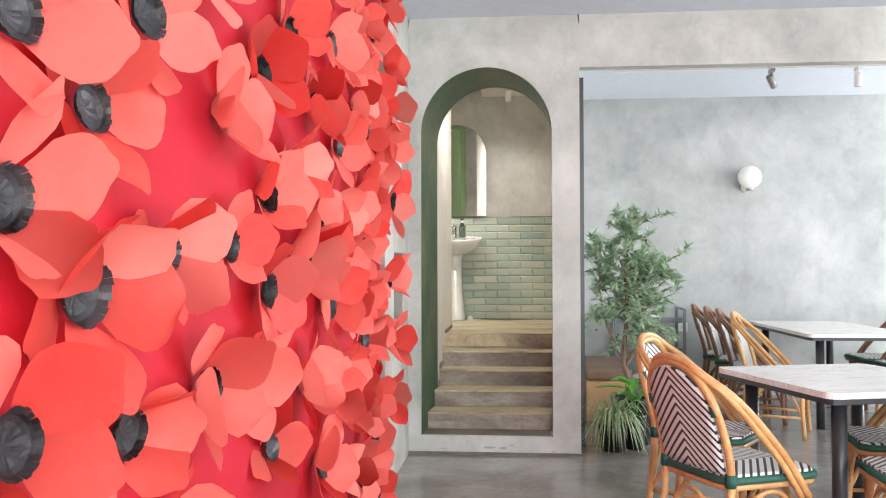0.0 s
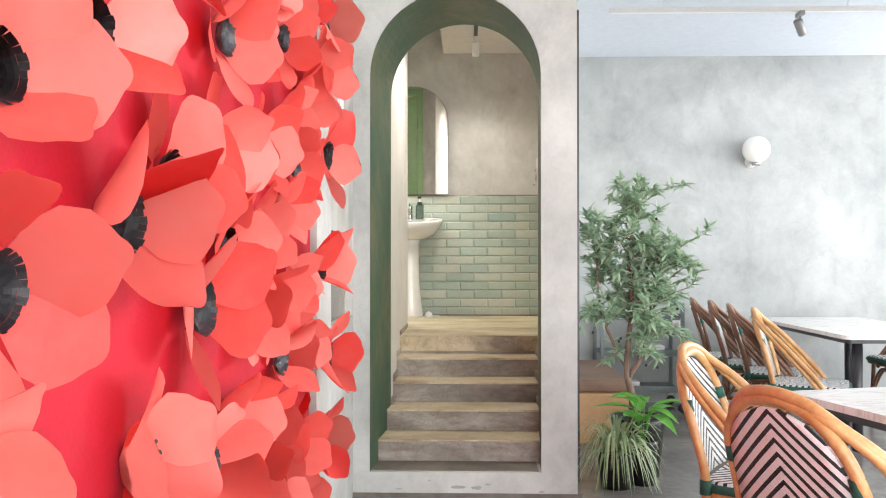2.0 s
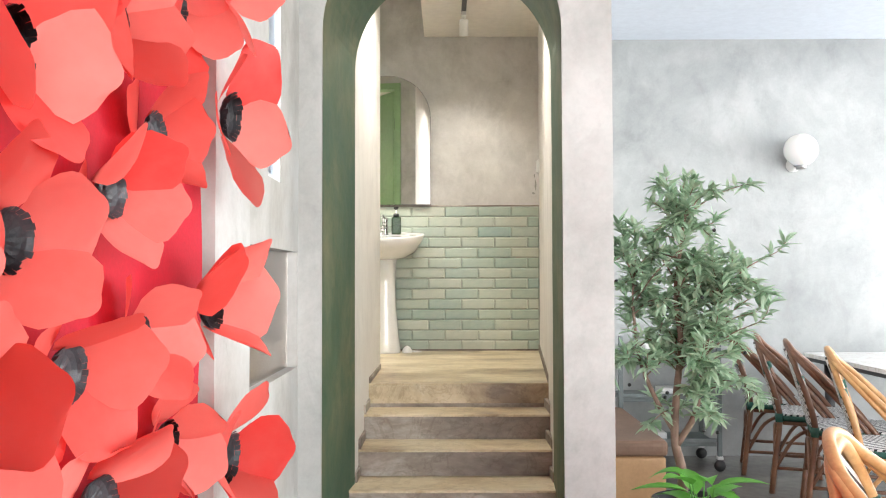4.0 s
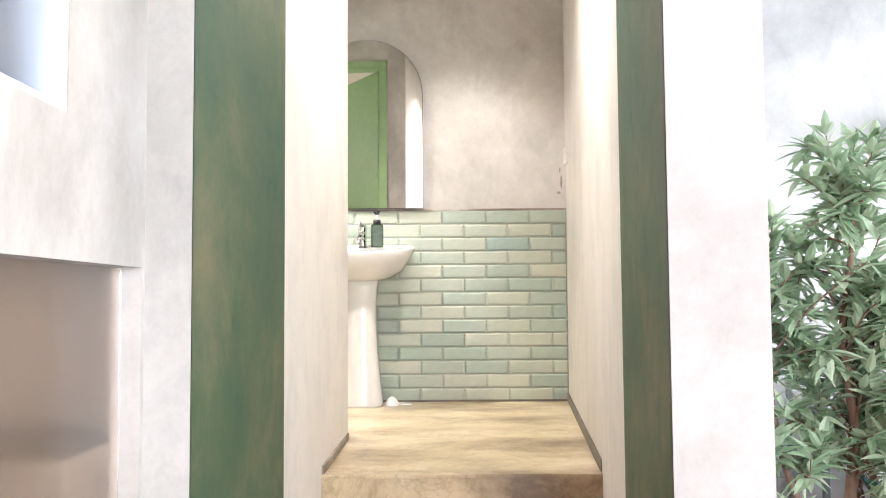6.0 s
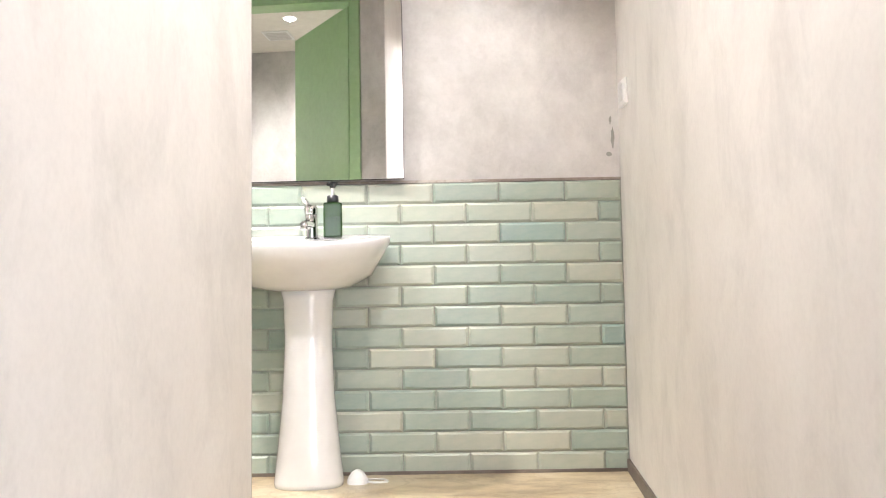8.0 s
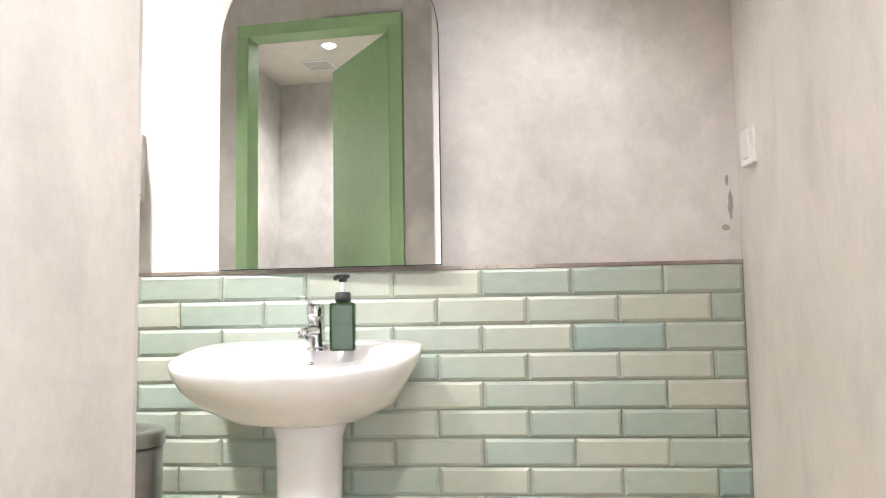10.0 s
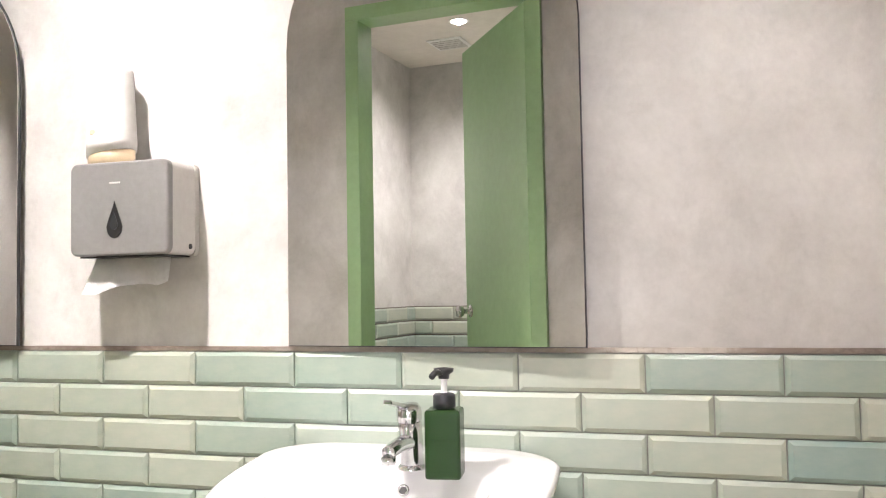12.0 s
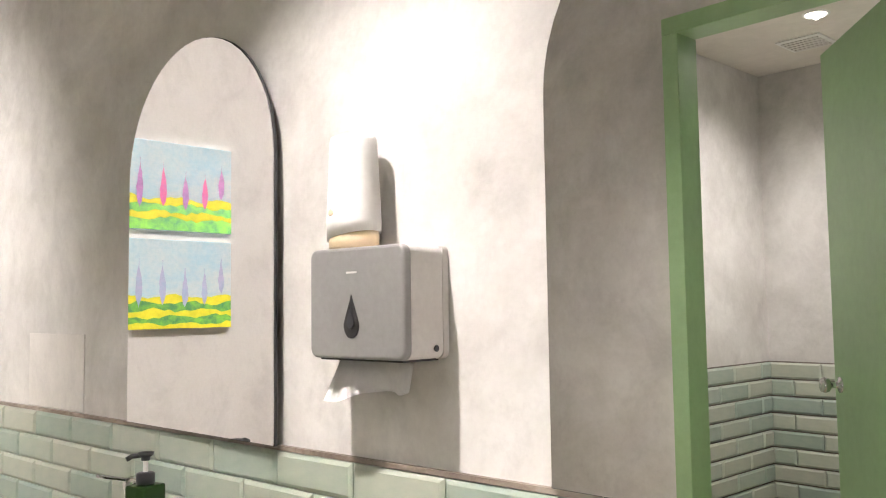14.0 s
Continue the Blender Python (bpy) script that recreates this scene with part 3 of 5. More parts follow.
mirror(-1.823, -1.173, 0.975, 0.030, -2.75)
mirror(-3.202, -2.538, 0.982, 0.024, -1.1)


def basin():
    """Pedestal basin with its back at y = 0, facing -y, rim at z = 0.85."""
    t = thing("pedestal_basin", "white porcelain pedestal washbasin on the cement floor", "washbasin", group="washbasins")
    N, RZ = 48, 0.85

    def rim(a, k):
        s = math.sin(a)
        x = (0.315 - 0.060 * max(0, s) ** 1.5) * math.copysign(abs(math.cos(a)) ** (0.75 - 0.5 * max(0, s)), math.cos(a)) * k
        y = -0.20 + (0.19 * k * abs(s) ** 0.3 if s > 0 else -0.30 * k * abs(s) ** 0.9)
        return x, y
    bm = bmesh.new()
    rows = []
    for k, z, dy in ((0.30, -0.176, 0.02), (0.55, -0.160, 0.02), (0.78, -0.120, 0.01), (0.92, -0.065, 0.0), (0.985, -0.03, 0), (1.0, -0.012, 0), (0.995, -0.003, 0), (0.975, 0.0, 0)):
        rows.append([bm.verts.new((rim(2 * math.pi * i / N, k)[0], rim(2 * math.pi * i / N, k)[1] + dy, RZ + z)) for i in range(N)])

    def bowl(a, k, z):
        return (0.215 * k * math.cos(a), -0.245 + 0.155 * k * math.sin(a), RZ + z)
    for k, z in ((1.0, -0.002), (0.96, -0.012), (0.88, -0.045), (0.7, -0.085), (0.4, -0.115), (0.1, -0.125)):
        rows.append([bm.verts.new(bowl(2 * math.pi * i / N, k, z)) for i in range(N)])
    for a, c in zip(rows, rows[1:]):
        for i in range(N):
            j = (i + 1) % N
            bm.faces.new((a[i], a[j], c[j], c[i]))
    bm.faces.new(rows[0][::-1])
    bm.faces.new(rows[-1])
    for v in bm.verts:
        if v.co.z > RZ - 0.1:
            v.co.z += 0.040 + 0.135 * max(-0.5, v.co.y)
        v.co.x -= 0.02
    bmesh.ops.recalc_face_normals(bm, faces=bm.faces[:])
    part("bowl", bm, PORCELAIN, t, smooth=True)
    ped = bmesh.new()
    rows = []
    for z, w, d in ((0, 0.118, 0.10), (0.015, 0.12, 0.102), (0.10, 0.110, 0.095), (0.3, 0.090, 0.08), (0.5, 0.082, 0.075), (0.64, 0.086, 0.08), (0.69, 0.10, 0.09)):
        rows.append([ped.verts.new((w * math.copysign(abs(math.cos(a)) ** 0.8, math.cos(a)), -0.17 + d * math.copysign(abs(math.sin(a)) ** 0.8, math.sin(a)), z)) for a in (2 * math.pi * i / 28 for i in range(28))])
    for a, c in zip(rows, rows[1:]):
        for i in range(28):
            j = (i + 1) % 28
            ped.faces.new((a[i], a[j], c[j], c[i]))
    ped.faces.new(rows[0][::-1])
    ped.faces.new(rows[-1])
    part("pedestal", ped, PORCELAIN, t, smooth=True)
    hole = lathe([(0.012, 0), (0.012, 0.003), (0.008, 0.004), (0.007, 0.001), (0, 0.001)], 20)
    bmesh.ops.transform(hole, matrix=pose(-0.012, -0.118, RZ - 0.03, 62, 0, 0), verts=hole.verts)
    part("overflow_ring", hole, STEEL, t, "chrome overflow ring", True)
    dark = lathe([(0.0069, 0.0022), (0, 0.0022)], 16)
    bmesh.ops.transform(dark, matrix=pose(-0.012, -0.118, RZ - 0.03, 62, 0, 0), verts=dark.verts)
    part("overflow_hole", dark, BLACK, t)
    drain = lathe([(0.022, 0), (0.022, 0.004), (0.012, 0.005), (0, 0.003)], 20, centre=(0, -0.245))
    bmesh.ops.translate(drain, verts=drain.verts, vec=(0, 0, RZ - 0.126))
    part("drain", drain, STEEL, t, "chrome drain", True)
    return t


def tap():
    """Short mixer tap with a sloping body and a top lever; the spout points to -y."""
    t = thing("basin_tap", "chrome single-lever tap on the washbasin", "tap", group="basin taps")
    part("body", tube([(0, 0, 0), (0, 0, 0.012), (0, -0.002, 0.05), (0, -0.008, 0.092)], 0.023, 22), STEEL, t, smooth=True)
    part("base_ring", lathe([(0.029, 0), (0.029, 0.005), (0.024, 0.009)], 24), STEEL, t, smooth=True)
    part("spout", tube(spline([(0, -0.005, 0.052), (0, -0.05, 0.054), (0, -0.098, 0.046)]), 0.017, 14, r_end=0.013), STEEL, t, smooth=True)
    sp = lathe([(0, 0), (0.013, 0), (0.0145, 0.012), (0.0, 0.014)], 16)
    bmesh.ops.transform(sp, matrix=pose(0, -0.095, 0.026), verts=sp.verts)
    part("aerator", sp, STEEL, t, smooth=True)
    cap = lathe([(0.0235, 0), (0.0245, 0.004), (0.0245, 0.022), (0.02, 0.03), (0, 0.032)], 24)
    bmesh.ops.transform(cap, matrix=pose(0, -0.008, 0.094, 10, 0, 0), verts=cap.verts)
    part("lever_cap", cap, STEEL, t, smooth=True)
    lever = box(-0.009, 0.009, -0.088, 0.0, -0.004, 0.004, 0.003)
    bmesh.ops.transform(lever, matrix=pose(0, -0.012, 0.118, -14, 0, 0), verts=lever.verts)
    part("lever", lever, STEEL, t)
    return t


def soap_bottle():
    t = thing("soap_bottle", "square dark green soap pump bottle on the washbasin", "soap bottle", group="soap bottles")
    part("bottle", box(-0.033, 0.033, -0.033, 0.033, 0, 0.125, 0.007, seg=3), GREEN_GLASS, t, "translucent green plastic")
    part("soap", box(-0.029, 0.029, -0.029, 0.029, 0.004, 0.075, 0.005), SOAP, t, "dark liquid soap")
    part("collar", lathe([(0.012, 0.125), (0.021, 0.127), (0.021, 0.15), (0.017, 0.153), (0.006, 0.154)], 20), DARK_STEEL, t, "black ribbed collar", True)
    part("stem", lathe([(0.006, 0.15), (0.006, 0.182)], 12), WHITE_PLASTIC, t, "white pump stem", True)
    part("pump_head", join_head(), BLACK, t, "black pump head", True)
    return t


def join_head():
    bm = lathe([(0, 0.180), (0.010, 0.180), (0.011, 0.188), (0.018, 0.192), (0.019, 0.199), (0, 0.201)], 18)
    tube([(0, 0, 0.192), (-0.012, -0.03, 0.193), (-0.016, -0.042, 0.187)], 0.006, 8, bm)
    return bm


b1 = basin()
b1.matrix_world = pose(-1.512, WALL - 0.004, UP)
tp = tap()
tp.matrix_world = pose(-1.508, WALL - 0.115, UP + 0.862, 0, 0, -8)
sb = soap_bottle()
sb.matrix_world = pose(-1.424, WALL - 0.17, UP + 0.862, 0, 0, 8)
copy_thing(b1, pose(-2.95, WALL - 0.004, UP))
copy_thing(tp, pose(-2.97, WALL - 0.115, UP + 0.862, 0, 0, -8))
copy_thing(sb, pose(-2.87, WALL - 0.15, UP + 0.862, 0, 0, 14))


def dispenser():
    t = thing("paper_towel_dispenser", "silver-grey paper towel dispenser on the washroom wall", "paper dispenser", (-2.184, WALL, 2.016))
    t.scale = (0.96, 1, 1)
    def slab(w, z0, z1, y0, y1, r, soft):
        pts = []
        for cx, cz, a0 in ((w - r, z1 - r, 0), (-w + r, z1 - r, 90), (-w + r, z0 + r, 180), (w - r, z0 + r, 270)):
            pts += [(cx + r * math.cos(radians(a0 + 15 * k)), cz + r * math.sin(radians(a0 + 15 * k))) for k in range(7)]
        bm = outline(pts, y1 - y0)
        bmesh.ops.translate(bm, verts=bm.verts, vec=(0, y0, 0))
        if soft:
            bmesh.ops.bevel(bm, geom=[e for e in bm.edges if max(v.co.y for v in e.verts) < y0 + 1e-4], offset=soft, segments=3, affect="EDGES", profile=0.5)
        return bm
    part("back_plate", slab(0.1345, 0, 0.21, -0.016, -0.0005, 0.014, 0), DISPENSER_SIDE, t, "pale grey back plate")
    part("side_shell", slab(0.1335, 0.001, 0.209, -0.100, -0.0165, 0.018, 0), DISPENSER_SIDE, t, "pale grey sides")
    part("cover", slab(0.1335, 0.001, 0.209, -0.118, -0.1005, 0.018, 0.006), DISPENSER_GREY, t, "silver-grey front cover")
    drop = [(0.021 * math.sin(2 * math.pi * i / 28) * (1 if math.cos(2 * math.pi * i / 28) < 0 else (1 - math.cos(2 * math.pi * i / 28)) ** 0.8), (0.026 if math.cos(2 * math.pi * i / 28) < 0 else 0.055) * math.cos(2 * math.pi * i / 28)) for i in range(28)]
    wn_ = outline(drop, 0.004, 0.0)
    bmesh.ops.translate(wn_, verts=wn_.verts, vec=(-0.008, -0.1205, 0.065))
    part("sight_window", wn_, BLACK, t, "dark drop-shaped sight window")
    drop2 = [(x * 0.5, z * 0.5) for x, z in drop]
    w2 = outline(drop2, 0.004)
    bmesh.ops.translate(w2, verts=w2.verts, vec=(-0.008, -0.1225, 0.07))
    part("sight_inner", w2, DARK_STEEL, t)
    part("label_bar", box(-0.022, 0.006, -0.1195, -0.1175, 0.160, 0.1635), DISPENSER_SIDE, t, "small faint maker mark")
    part("lock", lathe_y(0.006, 0.1322, -0.035, 0.02), DARK_STEEL, t, "small key lock")
    part("slot", box(-0.115, 0.115, -0.105, -0.01, -0.003, 0.003), BLACK, t)
    tow = bmesh.new()
    nx, nz = 18, 6
    grid = {}
    for i in range(nx + 1):
        u = i / nx
        for j in range(nz + 1):
            v = j / nz
            x = -0.104 + 0.205 * u + (-0.012 if u < 0.5 else 0.006) * v
            z = 0.002 - (0.085 - 0.028 * u + 0.006 * math.sin(9 * u)) * v
            y = -0.06 - 0.022 * v * math.sin(5.5 * u + 1.0) - 0.02 * v + 0.008 * math.sin(13 * u) * v
            grid[i, j] = tow.verts.new((x, y, z))
    for i in range(nx):
        for j in range(nz):
            tow.faces.new((grid[i, j], grid[i + 1, j], grid[i + 1, j + 1], grid[i, j + 1]))
    bmesh.ops.solidify(tow, geom=tow.faces[:], thickness=0.0015)
    part("paper_towel", tow, PAPER, t, "white paper towel hanging out", True)
    return t


def lathe_y(r, x, y, z):
    bm = lathe([(0, 0), (r, 0), (r, 0.003), (0, 0.003)], 14)
    bmesh.ops.transform(bm, matrix=pose(x, y, z, 0, 90, 0), verts=bm.verts)
    return bm


dispenser()


def freshener():
    t = thing("air_freshener", "white plastic air freshener standing on the towel dispenser", "air freshener", (-2.242, WALL - 0.065, 2.2265))
    t.scale = (1.14, 1.05, 0.93)
    bm = bmesh.new()
    rows = []
    N = 28
    for z, w, d in ((0.026, 0.049, 0.044), (0.06, 0.0495, 0.0445), (0.12, 0.047, 0.042), (0.19, 0.044, 0.040), (0.228, 0.0425, 0.0385), (0.237, 0.039, 0.036), (0.241, 0.028, 0.026)):
        rows.append([bm.verts.new((w * math.copysign(abs(math.cos(a)) ** 0.85, math.cos(a)), d * math.copysign(abs(math.sin(a)) ** 0.85, math.sin(a)), z + (0.010 * math.cos(a) if z < 0.03 else 0))) for a in (2 * math.pi * i / N for i in range(N))])
    for a, c in zip(rows, rows[1:]):
        for i in range(N):
            j = (i + 1) % N
            bm.faces.new((a[i], a[j], c[j], c[i]))
    bm.faces.new(rows[-1])
    bm.faces.new(rows[0][::-1])
    part("shell", bm, WHITE_PLASTIC, t, smooth=True)
    part("base", lathe_ell([(0.045, 0), (0.0475, 0.004), (0.048, 0.036)], 0.9), TAN_PLASTIC, t, "beige base", True)
    for z, r in ((0.175, 0.011), (0.075, 0.009)):
        b = lathe([(0, 0.003), (r * 0.6, 0.003), (r, 0)], 16)
        bmesh.ops.transform(b, matrix=pose(-0.014, -0.0355 if z > 0.1 else -0.0415, z, 90, 0, 0), verts=b.verts)
        part("button", b, WHITE_PLASTIC if z > 0.1 else TAN_PLASTIC, t)
    return t


def lathe_ell(profile, k):
    bm = lathe([(0, profile[0][1])] + profile + [(0, profile[-1][1])], 28)
    for v in bm.verts:
        v.co.y *= k
    return bm


freshener()


def painting(z, tops, grass, group):
    t = thing("canvas_painting", "small canvas of bright cypress trees on the end wall" if tops == 0 else "small canvas of pale blue cypresses over yellow fields", "painting", (-4.6, 8.40, z), group="cypress paintings")
    part("canvas", box(0.0, 0.02, -0.255, 0.255, -0.195, 0.195, 0.002), PAINT_SKY, t, "pale blue sky")
    t.scale = (1, 1.27, 1.06)
    rnd = random.Random(5 + tops)
    for k in range(5):
        bm = bmesh.new()
        n = 24
        up_ = [(-0.254 + 0.508 * i / n, -0.052 - 0.030 * k + 0.007 * math.sin(i * 0.7 + k * 2) + rnd.uniform(-0.006, 0.006)) for i in range(n + 1)]
        x = 0.0205 + 0.0004 * k
        a = [bm.verts.new((x, y, z_)) for y, z_ in up_]
        c = [bm.verts.new((x, y, -0.193)) for y, z_ in up_]
        for i in range(n):
            bm.faces.new((a[i], c[i], c[i + 1], a[i + 1]))
        bmesh.ops.recalc_face_normals(bm, faces=bm.faces[:])
        part("field", bm, (PAINT_YELLOW, PAINT_GREEN, PAINT_YELLOW, PAINT_GREEN, PAINT_GREEN if tops == 0 else PAINT_YELLOW)[k], t)
    for i, (y, h, b) in enumerate(((-0.21, 0.15, -0.04), (-0.14, 0.15, -0.09), (-0.06, 0.16, -0.10), (0.03, 0.18, -0.09), (0.12, 0.20, -0.10), (0.21, 0.19, -0.05))):
        bm = bmesh.new()
        pts = [(y + 0.0135 * math.sin(math.pi * min(1, s * 1.15) ** 0.8) * (1 - 0.15 * s) * sg + rnd.uniform(-0.002, 0.002), b + h * 1.08 * s) for sg, ss in ((1, range(0, 11)), (-1, range(10, -1, -1))) for s in [q / 10 for q in ss]]
        vs = [bm.verts.new((0.0226, p, q)) for p, q in pts]
        bm.faces.new(vs)
        bmesh.ops.recalc_face_normals(bm, faces=bm.faces[:])
        part("cypress", bm, (PAINT_PINK if i % 2 else PAINT_PURPLE) if tops == 0 else PAINT_LILAC, t)
    return t


PAINT_SKY = mottled("sky_paint", (0.48, 0.82, 0.98), (0.92, 0.97, 0.98), 3, 0.6, 60, 0.3)
PAINT_YELLOW = mottled("yellow_paint", (0.72, 0.68, 0.02), (0.95, 0.88, 0.03), 18, 0.6, 60, 0.4)
PAINT_GREEN = mottled("green_paint", (0.01, 0.16, 0.08), (0.22, 0.58, 0.05), 22, 0.6, 60, 0.4)
PAINT_PINK = mottled("pink_paint", (0.55, 0.16, 0.45), (0.85, 0.15, 0.30), 16, 0.6, 60, 0.4)
PAINT_PURPLE = mottled("purple_paint", (0.22, 0.12, 0.32), (0.60, 0.25, 0.55), 16, 0.6, 60, 0.4)
PAINT_LILAC = mottled("lilac_paint", (0.36, 0.52, 0.75), (0.62, 0.58, 0.82), 16, 0.6, 60, 0.4)
painting(2.69, 0, 0, "a")
painting(2.235, 1, 0, "b")


def wall_switch():
    t = thing("light_switch", "white plastic light switch on the corridor wall", "light switch", (-0.383, 9.05, 2.072), 4.9)
    part("plate", box(-0.014, 0, -0.046, 0.046, -0.046, 0.046, 0.004), WHITE_PLASTIC, t)
    part("rocker", box(-0.019, -0.0135, -0.02, 0.02, -0.03, 0.03, 0.002), WHITE_PLASTIC, t)


wall_switch()


def door():
    """Green stall door, open inwards, hinged at the east jamb."""
    t = tagged(new("door_1"), "light green painted stall door standing open in its frame", "", "", "structure")
    fr = bmesh.new()
    box(-2.356, -2.300, 7.925, 8.040, UP, 2.962, 0.003, fr)
    box(-1.640, -1.585, 7.925, 8.040, UP, 2.962, 0.003, fr)
    box(-2.356, -1.585, 7.925, 8.040, 2.963, 3.018, 0.003, fr)
    part("door_frame", fr, DOOR_GREEN, t)
    leaf = box(-0.69, -0.003, -0.02, 0.02, UP + 0.012, 2.958, 0.003)
    lf = part("door_leaf", leaf, DOOR_GREEN, t)
    lf.matrix_basis = pose(-1.642, 7.97, 0, 0, 0, 50)
    for s in (1, -1):
        k = lathe([(0.026, 0), (0.026, 0.004), (0.011, 0.008), (0.010, 0.03), (0.022, 0.038), (0.026, 0.05), (0.022, 0.062), (0, 0.066)], 20)
        bmesh.ops.transform(k, matrix=pose(-0.635, 0.02 * s, UP + 1.116, -90 * s, 0, 0), verts=k.verts)
        part("door_knob", k, STEEL, lf, "chrome round knob", True)
    for z in (1.0, 1.75, 2.5):
        part("hinge", lathe([(0, z + 0.1), (0.007, z + 0.1), (0.007, z + 0.2), (0, z + 0.2)], 10, centre=(-1.642, 7.997)), DARK_STEEL, t, "dark hinge", True)


door()


def downlight(x, y, z):
    t = thing("recessed_downlight", "lit round recessed ceiling lamp, known in the stall, added in the corridor", "ceiling lamp", (x, y, z))
    part("rim", lathe([(0.034, -0.001), (0.045, -0.006), (0.05, -0.001)], 24), WHITE_PLASTIC, t, smooth=True)
    part("lens", lathe([(0, -0.0075), (0.034, -0.0065)], 24), LAMP_GLOW, t)


downlight(-2.19, 7.255, STOP)
# added lamp disc under the corridor fill, not a known fitting
downlight(-1.0, 7.3, WTOP)
vent = thing("ceiling_vent", "small white slatted vent in the stall ceiling", "vent", (-2.36, 6.95, STOP))
part("frame", box(-0.09, 0.09, -0.09, 0.09, -0.008, -0.001, 0.003), WHITE_PLASTIC, vent)
for i in range(5):
    part("slat", box(-0.075, 0.075, -0.07 + 0.03 * i, -0.052 + 0.03 * i, -0.012, -0.0085), DISPENSER_SIDE, vent)


def track_spot(at, aim, material, label, group):
    """A spotlight head under a short arm, hanging from a rail at at."""
    t = thing("track_spotlight", label, "spotlight", at, group=group)
    d = Vector(aim).normalized()
    q = d.to_track_quat("-Z", "Y").to_matrix().to_4x4()
    part("adapter", box(-0.016, 0.016, -0.045, 0.045, -0.03, -0.001, 0.003), material, t)
    part("arm", tube([(0, 0, -0.03), (0, 0, -0.09)], 0.007, 8), material, t)
    c = lathe([(0, 0.055), (0.026, 0.055), (0.030, 0.05), (0.030, -0.055), (0.026, -0.056)], 20)
    bmesh.ops.transform(c, matrix=Matrix.Translation((0, 0, -0.10)) @ q, verts=c.verts)
    part("housing", c, material, t, smooth=True)
    return t, Matrix.Translation((0, 0, -0.10)) @ q


def lens(t, m, material):
    c = lathe([(0, -0.050), (0.026, -0.050)], 20)
    bmesh.ops.transform(c, matrix=m, verts=c.verts)
    part("lens", c, material, t)


rail = thing("lamp_rail", "thin black lamp rail on the washroom ceiling", "lamp rail", (0, 0, 0))
part("bar", box(-0.95, -0.918, 7.5, 8.72, WTOP - 0.03, WTOP - 0.001, 0.002), DARK_STEEL, rail)
for x, y, z in ((-0.934, 8.62, WTOP - 0.03), (-2.22, 8.38, HIGH), (-3.75, 7.6, HIGH)):
    t_, m_ = track_spot((x, y, z), (0.0, 0.35, -0.9), WHITE_PLASTIC, "small white track spotlight, lit, on the washroom ceiling", "washroom spotlights")
    lens(t_, m_, LAMP_GLOW)

# steel bin and cable on the floor
bin_ = thing("waste_bin", "round stainless steel waste bin between the washbasins", "waste bin", (-2.02, 9.05, UP))
part("body", lathe([(0, 0), (0.125, 0), (0.128, 0.01), (0.128, 0.63), (0.12, 0.632)], 32), BRUSHED, bin_, smooth=True)
part("lid", lathe([(0.132, 0.628), (0.134, 0.66), (0.126, 0.668), (0.09, 0.664), (0.085, 0.655), (0, 0.65)], 32), BRUSHED, bin_, "domed steel rim", True)
cable = thing("trap_cover", "white plastic cap with a curled cable beside the pedestal", "pipe cap", (-1.345, 9.13, UP))
cable.scale = (0.75, 0.75, 0.75)
part("cap", lathe([(0.05, 0), (0.048, 0.02), (0.03, 0.05), (0.012, 0.062), (0, 0.064)], 20), WHITE_PLASTIC, cable, smooth=True)
part("cable", tube(spline([(0.03, 0, 0.012), (0.08, -0.03, 0.008), (0.14, -0.01, 0.008), (0.11, 0.05, 0.008), (0.04, 0.03, 0.012)]), 0.005, 6), WHITE_PLASTIC, cable, smooth=True)
patch = thing("access_panel", "flat plaster-coloured access panel on the wall", "access panel", (-3.683, WALL, 1.815))
part("panel", box(-0.19, 0.19, -0.004, -0.0005, 0, 0.23, 0.001), PINK_PLASTER, patch)


